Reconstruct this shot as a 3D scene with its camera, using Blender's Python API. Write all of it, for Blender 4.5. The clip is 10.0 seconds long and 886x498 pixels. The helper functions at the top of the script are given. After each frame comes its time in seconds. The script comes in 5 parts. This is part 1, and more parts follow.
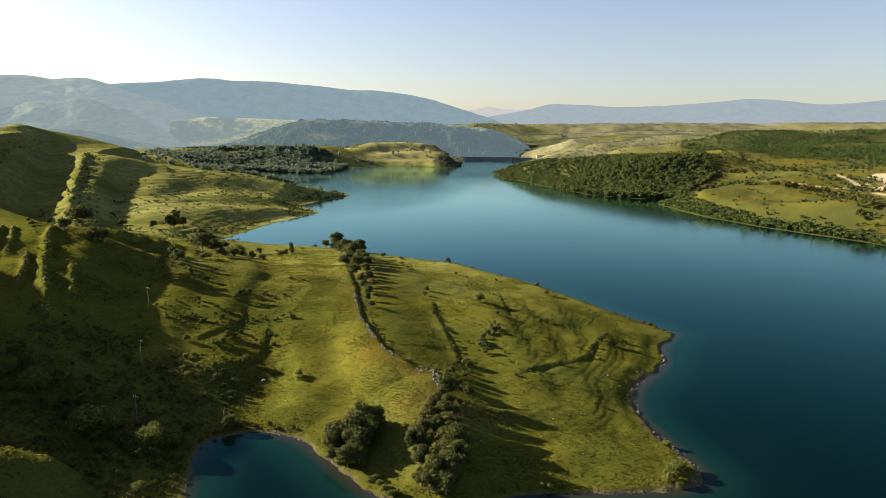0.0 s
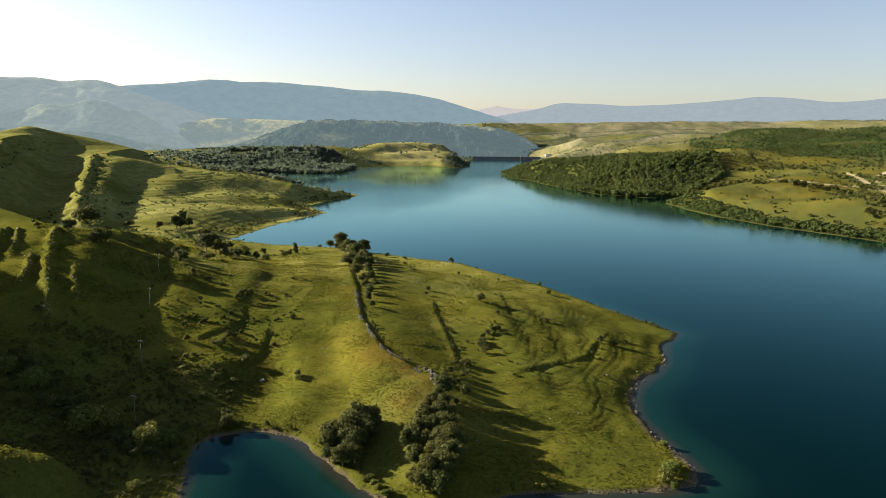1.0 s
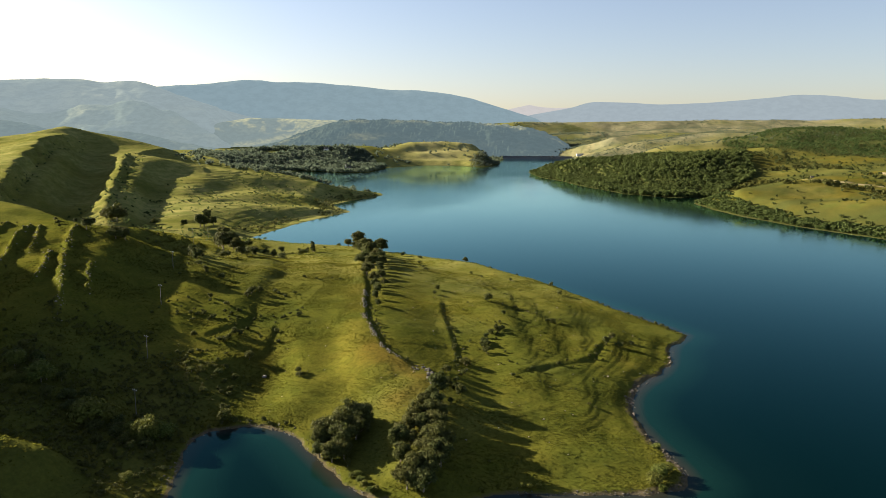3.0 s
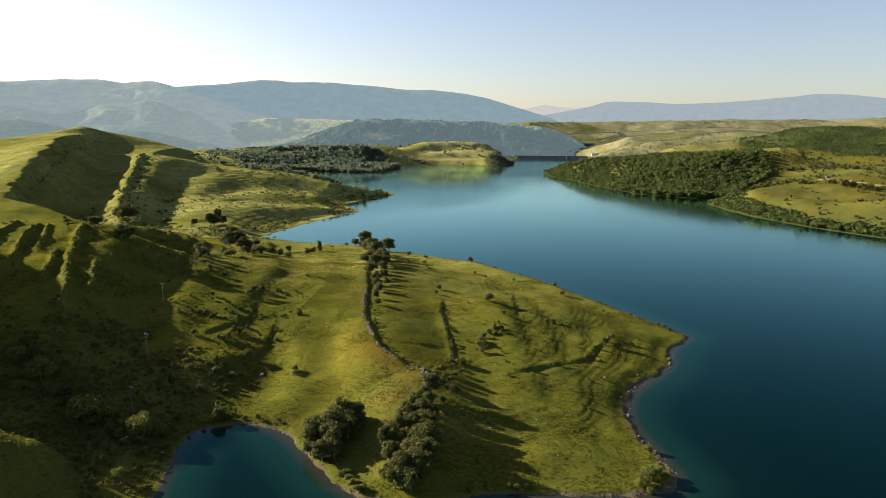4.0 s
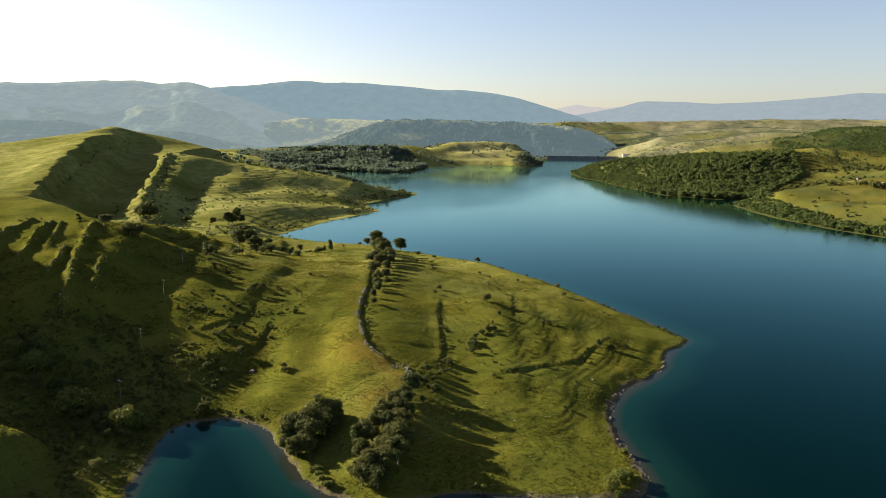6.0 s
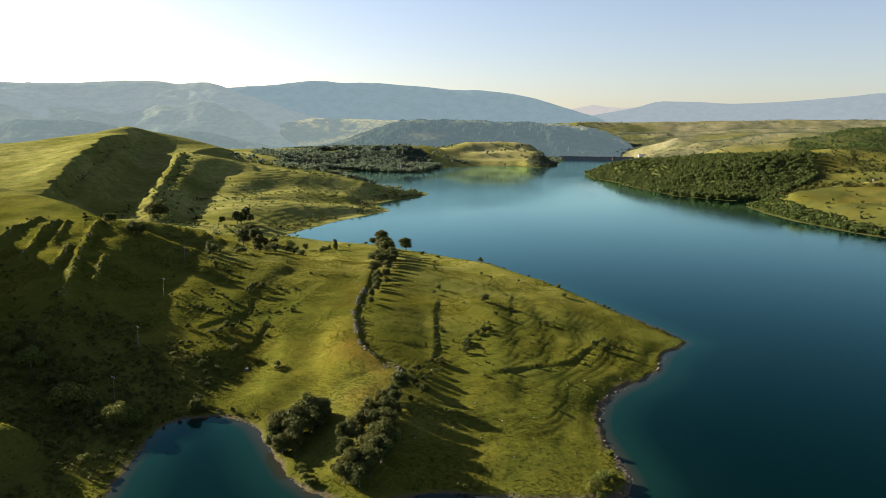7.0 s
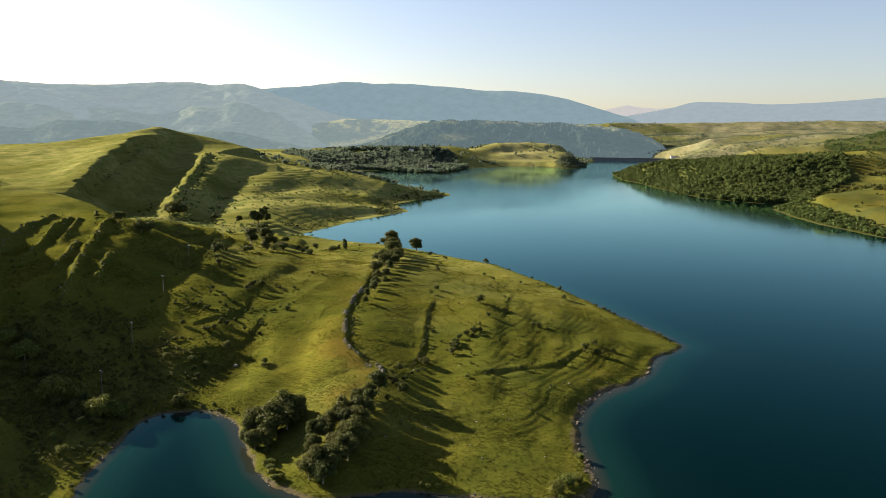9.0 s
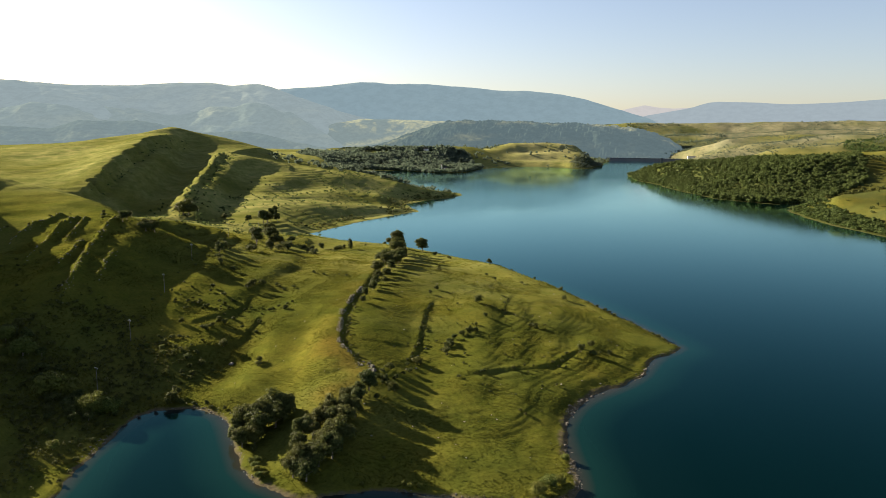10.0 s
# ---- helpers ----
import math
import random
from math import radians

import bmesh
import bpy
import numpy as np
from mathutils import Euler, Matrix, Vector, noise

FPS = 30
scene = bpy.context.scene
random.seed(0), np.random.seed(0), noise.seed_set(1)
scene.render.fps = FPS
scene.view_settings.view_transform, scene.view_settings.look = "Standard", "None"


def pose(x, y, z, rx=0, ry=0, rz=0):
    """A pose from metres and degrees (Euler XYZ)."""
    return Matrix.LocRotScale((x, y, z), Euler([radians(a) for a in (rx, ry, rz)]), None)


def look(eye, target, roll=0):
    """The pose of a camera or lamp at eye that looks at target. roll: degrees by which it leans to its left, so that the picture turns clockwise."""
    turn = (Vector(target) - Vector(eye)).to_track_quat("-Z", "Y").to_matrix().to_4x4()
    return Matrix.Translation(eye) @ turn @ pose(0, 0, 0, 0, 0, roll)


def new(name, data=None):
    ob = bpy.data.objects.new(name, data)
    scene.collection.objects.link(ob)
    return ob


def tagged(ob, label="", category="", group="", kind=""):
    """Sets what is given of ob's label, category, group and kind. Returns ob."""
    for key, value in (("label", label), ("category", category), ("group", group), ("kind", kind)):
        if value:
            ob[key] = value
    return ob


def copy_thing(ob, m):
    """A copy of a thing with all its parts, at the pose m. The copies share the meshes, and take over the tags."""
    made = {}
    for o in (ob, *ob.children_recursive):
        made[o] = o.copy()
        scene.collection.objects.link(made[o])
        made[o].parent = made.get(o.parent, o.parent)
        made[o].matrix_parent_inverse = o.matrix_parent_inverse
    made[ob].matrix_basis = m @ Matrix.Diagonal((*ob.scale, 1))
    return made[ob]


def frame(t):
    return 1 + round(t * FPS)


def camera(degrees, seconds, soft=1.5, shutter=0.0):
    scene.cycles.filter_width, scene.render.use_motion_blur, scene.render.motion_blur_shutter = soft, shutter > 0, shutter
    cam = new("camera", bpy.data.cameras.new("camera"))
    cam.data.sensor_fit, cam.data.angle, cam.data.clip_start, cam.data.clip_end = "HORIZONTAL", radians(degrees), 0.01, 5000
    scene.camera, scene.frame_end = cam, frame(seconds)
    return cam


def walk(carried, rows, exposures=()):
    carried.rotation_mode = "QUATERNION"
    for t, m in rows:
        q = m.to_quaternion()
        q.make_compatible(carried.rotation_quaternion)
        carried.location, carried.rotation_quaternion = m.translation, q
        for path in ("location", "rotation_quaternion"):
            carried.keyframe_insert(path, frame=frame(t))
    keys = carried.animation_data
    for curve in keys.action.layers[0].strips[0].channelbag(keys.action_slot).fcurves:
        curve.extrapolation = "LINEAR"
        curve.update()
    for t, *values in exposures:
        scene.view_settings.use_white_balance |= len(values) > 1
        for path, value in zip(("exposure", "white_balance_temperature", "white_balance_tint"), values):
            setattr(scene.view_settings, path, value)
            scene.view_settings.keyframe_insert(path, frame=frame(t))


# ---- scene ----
cam = camera(65.4, 10.0, soft=0.6)
PATH = [
    (0, (13.67, 0.903, 98.78), (13.565, 2.874, 98.458), 0.9),
    (0.5, (15.893, 0.894, 98.809), (15.775, 2.864, 98.487), 0.7),
    (1, (18.309, 0.943, 98.877), (18.176, 2.913, 98.554), 0.6),
    (1.5, (21.085, 0.976, 98.94), (20.929, 2.943, 98.617), 0.6),
    (2, (24.224, 1.054, 99.019), (24.045, 3.019, 98.695), 0.5),
    (2.5, (27.672, 1.166, 99.084), (27.469, 3.129, 98.759), 0.5),
    (4, (39.299, 1.868, 99.363), (39.025, 3.823, 99.036), 0.5),
    (4.5, (43.53, 2.271, 99.423), (43.234, 4.222, 99.096), 0.5),
    (5, (47.971, 2.747, 99.477), (47.652, 4.694, 99.15), 0.5),
    (5.5, (52.563, 3.274, 99.54), (52.22, 5.217, 99.213), 0.5),
    (7, (66.624, 5.199, 99.847), (66.21, 7.129, 99.519), 0.6),
    (7.5, (71.345, 5.916, 99.924), (70.909, 7.841, 99.597), 0.6),
    (8, (76.093, 6.735, 100.006), (75.633, 8.654, 99.678), 0.6),
    (8.5, (80.888, 7.699, 100.098), (80.404, 9.612, 99.77), 0.6),
    (9, (85.692, 8.761, 100.183), (85.185, 10.668, 99.856), 0.7),
    (9.5, (90.46, 9.886, 100.242), (89.929, 11.787, 99.915), 0.7),
    (10, (95.198, 11.072, 100.276), (94.643, 12.965, 99.949), 0.7),
]
walk(cam, [(t, look(eye, target, roll)) for t, eye, target, roll in PATH], [(0, 2.42), (10, 2.42)])

# ---- light: a low hazy evening sun from ahead and left ----
SUN_EL, SUN_AZ = 18.5, 288.0          # degrees; azimuth clockwise from +y
sun_way = Vector((math.sin(radians(SUN_AZ)) * math.cos(radians(SUN_EL)),
                  math.cos(radians(SUN_AZ)) * math.cos(radians(SUN_EL)), math.sin(radians(SUN_EL))))
sun = new("sun", bpy.data.lights.new("sun", "SUN"))
sun.data.energy, sun.data.angle, sun.data.color = 4.8, radians(0.6), (1.0, 0.87, 0.66)
sun.matrix_world = look((0, 0, 300), Vector((0, 0, 300)) - sun_way)
world = bpy.data.worlds.new("world")
scene.world = world
world.use_nodes = True
wt = world.node_tree
sky = wt.nodes.new("ShaderNodeTexSky")
sky.sky_type, sky.sun_disc = "NISHITA", False
sky.sun_elevation, sky.sun_rotation = radians(SUN_EL), radians(SUN_AZ)
sky.altitude, sky.air_density, sky.dust_density, sky.ozone_density = 0, 1.0, 1.0, 2.0
wt.nodes["Background"].inputs["Strength"].default_value = 0.05
tint = wt.nodes.new("ShaderNodeMix")
tint.data_type, tint.blend_type = "RGBA", "MULTIPLY"
tint.inputs["Factor"].default_value = 1.0
tint.inputs[7].default_value = (0.66, 0.605, 0.62, 1.0)
wt.links.new(sky.outputs[0], tint.inputs[6])
haze = wt.nodes.new("ShaderNodeMix")          # the evening haze adds an even, slightly warm veil
haze.data_type, haze.blend_type = "RGBA", "ADD"
haze.inputs["Factor"].default_value = 1.0
haze.inputs[7].default_value = (0.24, 0.20, 0.20, 1.0)
wt.links.new(tint.outputs[2], haze.inputs[6])
wt.links.new(haze.outputs[2], wt.nodes["Background"].inputs["Color"])

# ---- plan of the land: shore lines and landform lines, in metres ----
def lattice(ix, iy, seed):
    h = (ix * 374761393 + iy * 668265263 + seed * 1442695041) & 0xFFFFFFFF
    h = ((h ^ (h >> 13)) * 1274126177) & 0xFFFFFFFF
    return ((h ^ (h >> 16)) & 0xFFFFFF) / float(0xFFFFFF)


def vnoise(x, y, seed=0):
    """Smooth value noise, -1 to 1."""
    fx, fy = np.floor(x), np.floor(y)
    ix, iy = fx.astype(np.int64), fy.astype(np.int64)
    u, v = x - fx, y - fy
    u, v = u * u * u * (u * (u * 6 - 15) + 10), v * v * v * (v * (v * 6 - 15) + 10)
    a, b = lattice(ix, iy, seed), lattice(ix + 1, iy, seed)
    c, d = lattice(ix, iy + 1, seed), lattice(ix + 1, iy + 1, seed)
    return 2 * ((a * (1 - u) + b * u) * (1 - v) + (c * (1 - u) + d * u) * v) - 1


def fbm(x, y, size, octaves=4, seed=0, gain=0.5):
    total, amp, k = 0.0, 1.0, 1.0 / size
    for o in range(octaves):
        total = total + amp * vnoise(x * k + 17.3 * o, y * k - 9.1 * o, seed + o)
        amp, k = amp * gain, k * 2.03
    return total


def smooth(a, b, x):
    t = np.clip((x - a) / (b - a), 0, 1)
    return t * t * (3 - 2 * t)


def to_line(x, y, pts):
    """Distance to a polyline and the value carried along it (third coordinate)."""
    best = np.full(x.shape, 1e18)
    val = np.zeros(x.shape)
    for p, q in zip(pts[:-1], pts[1:]):
        dx, dy = q[0] - p[0], q[1] - p[1]
        t = np.clip(((x - p[0]) * dx + (y - p[1]) * dy) / (dx * dx + dy * dy), 0, 1)
        d2 = (x - p[0] - t * dx) ** 2 + (y - p[1] - t * dy) ** 2
        near = d2 < best
        best = np.where(near, d2, best)
        val = np.where(near, p[2] + t * (q[2] - p[2]), val)
    return np.sqrt(best), val


def side_of_line(x, y, pts):
    """Signed distance to a polyline: plus to the right of its run."""
    best = np.full(x.shape, 1e18)
    sign = np.ones(x.shape)
    along = np.zeros(x.shape)
    for k, (p, q) in enumerate(zip(pts[:-1], pts[1:])):
        dx, dy = q[0] - p[0], q[1] - p[1]
        t = np.clip(((x - p[0]) * dx + (y - p[1]) * dy) / (dx * dx + dy * dy), 0, 1)
        d2 = (x - p[0] - t * dx) ** 2 + (y - p[1] - t * dy) ** 2
        near = d2 < best
        best = np.where(near, d2, best)
        sign = np.where(near, np.where((x - p[0]) * dy - (y - p[1]) * dx > 0, 1.0, -1.0), sign)
        along = np.where(near, (k + t) / (len(pts) - 1), along)
    return np.sqrt(best) * sign, along


SHORE_COVE = [(-150, -300), (-90, 0), (-60, 110), (-58, 151), (-66, 170), (-71, 189), (-73, 203), (-70, 210), (-62, 215), (-54, 215.5),
              (-46, 213), (-39, 206.5), (-30, 196), (-17, 181), (-7, 174), (6, 171), (19, 178), (32, 182), (50, 184), (69, 187), (79, 191)]
SHORE_POINT = [(82, 199), (79, 212), (75.5, 224), (72, 240), (74, 258), (79, 272), (91, 290), (97.5, 304), (101, 320), (104, 332),
               (111, 343), (115, 352), (108, 366), (88, 398), (66, 430), (30, 475), (0, 503), (-40, 540), (-75, 570), (-110, 590),
               (-160, 600), (-200, 612), (-228, 636)]
SHORE_WEST = [(-225, 691), (-220, 746), (-210, 798), (-197, 852), (-189, 868), (-215, 905), (-240, 950), (-229, 1018), (-213, 1070),
              (-200, 1128), (-218, 1165), (-300, 1235), (-450, 1350), (-600, 1500), (-690, 1650), (-660, 1760), (-558, 1815), (-440, 1752),
              (-378, 1800), (-377, 1959), (-386, 2064), (-294, 2261), (-182, 2259), (-110, 2190), (-80, 2240), (-55, 2445), (-62, 2838), (-54, 3020)]
SHORE_EAST = [(210, 3050), (185, 2850), (150, 2600), (89, 2234), (46, 1913), (52, 1850), (67, 1733), (124, 1503), (162, 1384), (178, 1331),
              (207, 1238), (246, 1214), (285, 1183), (330, 1192), (338, 1160), (302, 1115), (287, 1085), (291, 999), (308, 915), (328, 862),
              (346, 815), (365, 780), (390, 737), (411, 691), (450, 600), (500, 480), (560, 330), (600, 100), (600, -300), (300, -600), (-100, -600)]
LAKE = SHORE_COVE + SHORE_POINT + SHORE_WEST + SHORE_EAST

LANDFORMS = [
    # the near headland
    [(-112, 560, 5), (-90, 500, 10), (-62, 400, 16), (-44, 320, 17), (-26, 268, 15.5), (-8, 246, 11), (2, 215, 7), (6, 190, 4)],
    [(-65, 530, 5.5), (-4, 473, 10.5), (52, 413, 8.5), (85, 378, 4), (108, 353, 1)],
    [(-46, 230, 3.5), (-50, 260, 7.5), (-60, 288, 12.5)],
    [(16, 353, 13.5), (28, 300, 9.5), (38, 250, 6.5), (42, 210, 3.2)],
    [(40, 372, 9.0), (54, 320, 6.2), (56, 280, 5.2), (52, 240, 4.2)],
    [(72, 338, 4.6), (68, 300, 3.9), (60, 265, 3.5)],
    [(30, 365, 11.2), (40, 320, 8.4), (47, 280, 6.3), (48, 235, 4.3)],
    [(92, 338, 2.2), (80, 300, 2.2), (64, 262, 2.4), (66, 225, 1.6)],
    [(-60, 222, 1), (-69, 257, 2.5), (-87, 290, 11), (-94, 340, 16.5), (-112, 420, 16.5), (-140, 500, 9), (-152, 550, 6)],
    # the near western spur and its flanks
    [(-700, 300, 125), (-500, 385, 92), (-372, 432, 58), (-275, 395, 50.5), (-217, 369, 46)],
    [(-217, 369, 46), (-190, 310, 35.5), (-165, 264, 27.5), (-148, 225, 18.5), (-135, 200, 12)],
    [(-217, 369, 46), (-245, 430, 32), (-250, 470, 24), (-228, 482, 21), (-200, 540, 12), (-195, 585, 5)],
    [(-151, 350, 25), (-137, 300, 19), (-116, 249, 9.8), (-98, 210, 2.5)],
    [(-118, 385, 21), (-114, 335, 19.5), (-110, 310, 17), (-94, 265, 8.5)],
    [(-217, 369, 45.5), (-203, 377, 38), (-188, 384, 32), (-167, 395, 24), (-138, 418, 19.5)],
    [(-140, 160, 7), (-180, 225, 17), (-232, 292, 33)],
    # unseen ridge added out of view to throw shade on the spur and cove
    [(-430, 345, 123), (-350, 285, 102), (-328, 268, 91), (-303, 239, 81), (-284, 214, 72), (-270, 185, 73), (-245, 110, 72), (-225, 40, 60)],
    [(-101, 165, 14.5), (-108, 161, 17.5), (-125, 148, 18), (-140, 120, 14)],
    [(-98, 184, 3.5), (-87, 168, 2.2), (-79, 150, 2.0), (-84, 120, 2.5)],
    # the bare hill with two spurs behind it
    [(-700, 1040, 97), (-610, 880, 84), (-520, 720, 62), (-440, 580, 38)],
    [(-704, 1046, 106), (-692, 1034, 105)],
    [(-546, 975, 70), (-480, 840, 52), (-411, 705, 36), (-345, 590, 19)],
    [(-600, 965, 70), (-552, 905, 53), (-464, 745, 32), (-396, 600, 18), (-375, 545, 17)],
    [(-440, 900, 38), (-398, 790, 23), (-358, 690, 13), (-318, 612, 9)],
    [(-700, 1040, 97), (-625, 1012, 73), (-546, 975, 68), (-470, 1040, 46), (-410, 1060, 41), (-368, 1066, 37), (-331, 1068, 31), (-293, 1066, 25), (-256, 1075, 16), (-225, 1110, 8)],
    [(-353, 811, 20), (-330, 900, 22), (-284, 925, 14)],
    [(-200, 858, 3), (-245, 836, 9), (-320, 800, 16)],
    [(-212, 1122, 4), (-250, 1085, 14)],
    [(-235, 645, 2), (-276, 642, 9), (-330, 560, 17), (-400, 520, 27)],
    [(-700, 1040, 99), (-830, 990, 78), (-1000, 950, 72), (-1300, 900, 72)],
    [(-500, 560, 40), (-640, 620, 52), (-800, 650, 60)],
    [(-1200, 1500, 50), (-800, 1400, 35), (-600, 1350, 22)],
    # the far shore
    [(-900, 1950, 30), (-640, 2250, 52), (-500, 2400, 60)],
    [(-477, 2420, 42), (-376, 2480, 75), (-257, 2505, 78), (-173, 2485, 72), (-135, 2430, 47)],
    [(-310, 2380, 40), (-200, 2400, 46), (-130, 2380, 38)],
    [(-600, 2900, 25), (-200, 2900, 15), (-100, 3100, 8)],
    [(-1500, 2700, 30), (-1100, 3000, 28), (-800, 3600, 30), (-450, 3400, 20), (-150, 3400, 8), (120, 3400, 8)],
    [(-300, 2310, 17), (-200, 2310, 18), (-125, 2270, 14)],
    # the wooded hill and the meadows east of the lake
    [(60, 1890, 4), (90, 1840, 16), (160, 1740, 36), (260, 1610, 50), (340, 1530, 58), (420, 1450, 62)],
    [(350, 1190, 5), (450, 1285, 32), (540, 1350, 48)],
    [(290, 1078, 1), (345, 1037, 28), (440, 1061, 38), (560, 1090, 48), (720, 1120, 60), (1000, 1150, 85)],
    [(400, 930, 20), (480, 880, 29), (600, 860, 42), (760, 840, 58)],
    [(480, 1460, 68), (540, 1399, 54), (700, 1450, 66), (900, 1500, 85)],
    [(600, 1620, 78), (900, 1700, 100)],
    [(500, 2000, 84), (700, 2000, 102), (900, 2150, 125), (1300, 2200, 138)],
    [(215, 2150, 22), (320, 2350, 50), (450, 2500, 86), (700, 2700, 112)],
    [(225, 2700, 12), (236, 2965, 16), (290, 2985, 32)],
    [(300, 3100, 60), (400, 3000, 95), (800, 3200, 128)],
    [(-330, 4500, 160), (-161, 4480, 176), (113, 4456, 187), (545, 4450, 190), (1055, 4400, 202), (1640, 4300, 205), (2500, 3700, 205)],
    [(-60, 3900, 92), (300, 3820, 110), (700, 3750, 128), (1300, 3600, 142)],
    [(180, 3480, 62), (420, 3420, 92)],
    # the land outside the view
    [(700, 400, 60), (800, 0, 60), (600, -600, 60), (0, -1000, 60), (-500, -700, 80), (-500, 0, 80), (-350, 120, 45)],
]
BANK = [(-96, 540), (-79, 470), (-63, 405), (-50, 354), (-43, 322), (-38, 302), (-32, 288), (-27, 275), (-22, 264), (-12, 255), (-5, 247.5)]
LEDGES = [                                     # polyline, drop to its right, reach of the drop
    (BANK, -1.3, 10.0, 1.6),
    ([(-10, 358), (-7, 330), (-2, 312), (2, 295), (6, 280), (7, 262)], -0.75, 3.2, 1.2),
    ([(29, 262), (37, 269), (48, 279), (61, 290), (72, 322)], 0.75, 3.5, 1.2),
    ([(0, 446), (15, 414), (25, 394), (28, 356), (30, 333)], -0.45, 3.0, 1.0),
    ([(-100, 320), (-94, 306), (-95, 295), (-101, 284), (-106, 276)], -0.9, 4.0, 1.2),
    ([(-80, 300), (-76, 275), (-82, 262), (-90, 252)], -0.9, 5.0, 1.3),
    ([(20, 318), (34, 313), (47, 306)], 0.4, 4.0, 1.4),
    ([(18, 296), (30, 288), (44, 284)], 0.35, 4.0, 1.4),
    ([(-640, 1025), (-608, 880), (-520, 720), (-440, 580), (-410, 535)], -16.0, 70.0, 9.0),
    ([(-546, 975), (-480, 840), (-411, 705), (-350, 600)], -6.0, 20.0, 5.0),
]
RIDGES = [                                     # old wall banks running down the western spur: polyline, height, half width
    ([(-222, 368), (-208, 339), (-192, 311), (-178, 288), (-167, 273), (-153, 250)], 3.0, 2.3),
    ([(-206, 322), (-196, 302), (-186, 283)], 2.4, 1.7),
    ([(-246, 362), (-237, 341), (-228, 320), (-219, 303), (-213, 289)], 3.2, 2.1),
    ([(-262, 366), (-256, 340), (-249, 312)], 2.6, 2.0),
    ([(-240, 362), (-228, 340), (-214, 318)], 1.7, 1.5),
    ([(-182, 318), (-172, 300), (-160, 281)], 1.4, 1.3),
    ([(-268, 330), (-262, 308), (-250, 288)], 2.2, 1.8),
]


def shore_distance(x, y):
    """Signed distance to the shore: plus on land."""
    ring = LAKE + LAKE[:1]
    d, _ = to_line(x, y, [(p[0], p[1], 0.0) for p in ring])
    inside = np.zeros(x.shape, bool)
    for p, q in zip(ring[:-1], ring[1:]):
        if p[1] != q[1]:
            cross = (p[1] > y) != (q[1] > y)
            inside ^= cross & (x < (q[0] - p[0]) * (y - p[1]) / (q[1] - p[1]) + p[0])
    return np.where(inside, -d, d)


def height(x, y):
    """Height of the ground above the lake, and the distance to the shore."""
    x, y = np.asarray(x, float), np.asarray(y, float)
    far = np.hypot(x - 50, y)
    d = shore_distance(x, y)
    d = d + fbm(x, y, 14, 3, 5) * 1.1 + fbm(x, y, 3.6, 2, 7) * 0.45 * (far < 600) + fbm(x, y, 120, 3, 6) * np.clip((far - 500) / 150, 0, 6)
    w = 1.0 / (np.abs(d) ** 2 + 6.0) ** 1.35
    total, weight = 0.3 * w, w
    for line in LANDFORMS:
        dist, val = to_line(x, y, line)
        w = 1.0 / (dist * dist + 30.0 + (0.008 * far) ** 2) ** 1.35
        total, weight = total + val * w, weight + w
    z = total / weight
    rough = np.clip(d / 25.0, 0, 1)
    z = z + rough * (fbm(x, y, 160, 4, 11) * np.clip(far / 420, 0.4, 3.0) * (1 - 0.85 * np.exp(-((x + 210) / 150) ** 2 - ((y - 2410) / 170) ** 2)) * (1 - 0.6 * smooth(-170, -220, x) * smooth(540, 600, y) * smooth(1400, 1250, y)) + fbm(x, y, 22, 3, 12) * 0.45 + fbm(x, y, 420, 4, 13) * 8 * smooth(1700, 2600, far) * smooth(0, 300, x))
    z = z + 7 * np.exp(-((x + 702) / 34) ** 2 - ((y - 1043) / 40) ** 2)
    # old field terraces on the western slopes
    step = 3.6
    k = z / step + 0.35 * fbm(x, y, 60, 2, 21)
    ledge = (np.floor(k) + smooth(0.55, 0.95, k - np.floor(k)) - k) * step
    west = smooth(-120, -170, x) * smooth(2000, 1200, y) * (0.35 + 0.65 * smooth(-0.2, 0.3, fbm(x, y, 140, 2, 22)))
    z = z + ledge * west * 0.5 * smooth(620, 520, y) * smooth(6, 20, d)
    k = z / 2.6 + 0.7 * fbm(x, y, 90, 2, 25)
    ledge = (np.floor(k) + smooth(0.6, 0.98, k - np.floor(k)) - k) * 2.6
    z = z + ledge * smooth(520, 620, y) * smooth(1400, 1250, y) * smooth(-520, -400, x) * smooth(-150, -190, x) * smooth(5, 18, d) * 0.55 * (0.4 + 0.9 * smooth(-0.3, 0.5, fbm(x, y, 70, 3, 26)))
    k = z / 0.65 + 0.8 * fbm(x, y, 34, 2, 23)
    ledge = (np.floor(k) + smooth(0.35, 0.9, k - np.floor(k)) - k) * 0.65
    z = z + ledge * smooth(-14, 4, x) * smooth(460, 420, y) * smooth(6, 16, d) * smooth(0.15, 0.5, fbm(x, y, 50, 2, 24) + 0.35) * 0.5
    z = z + 0.35 * smooth(0.5, 2.0, d) * smooth(500, 420, far)
    spur, _ = side_of_line(x, y, [(-546, 975), (-480, 840), (-411, 705), (-350, 600)])
    z = z + 2.2 * fbm(x, y, 16, 3, 27) * np.exp(-((spur - 8) / 26) ** 2) * smooth(540, 620, y) * smooth(1100, 1000, y)
    # walled banks, sunk lanes and ledges
    for line, drop, reach, width in LEDGES:
        s, along = side_of_line(x, y, line)
        s = s + (0.35 * width) * vnoise(x / 5.0, y / 5.0, 71) + (width > 4) * 0.5 * width * fbm(x, y, 22.0, 3, 74)
        z = z + drop * (smooth(width, -0.5 * width, s) - 0.5) * np.exp(-(s / reach) ** 2) * smooth(0, 0.1, along) * smooth(1.0, 0.9, along)
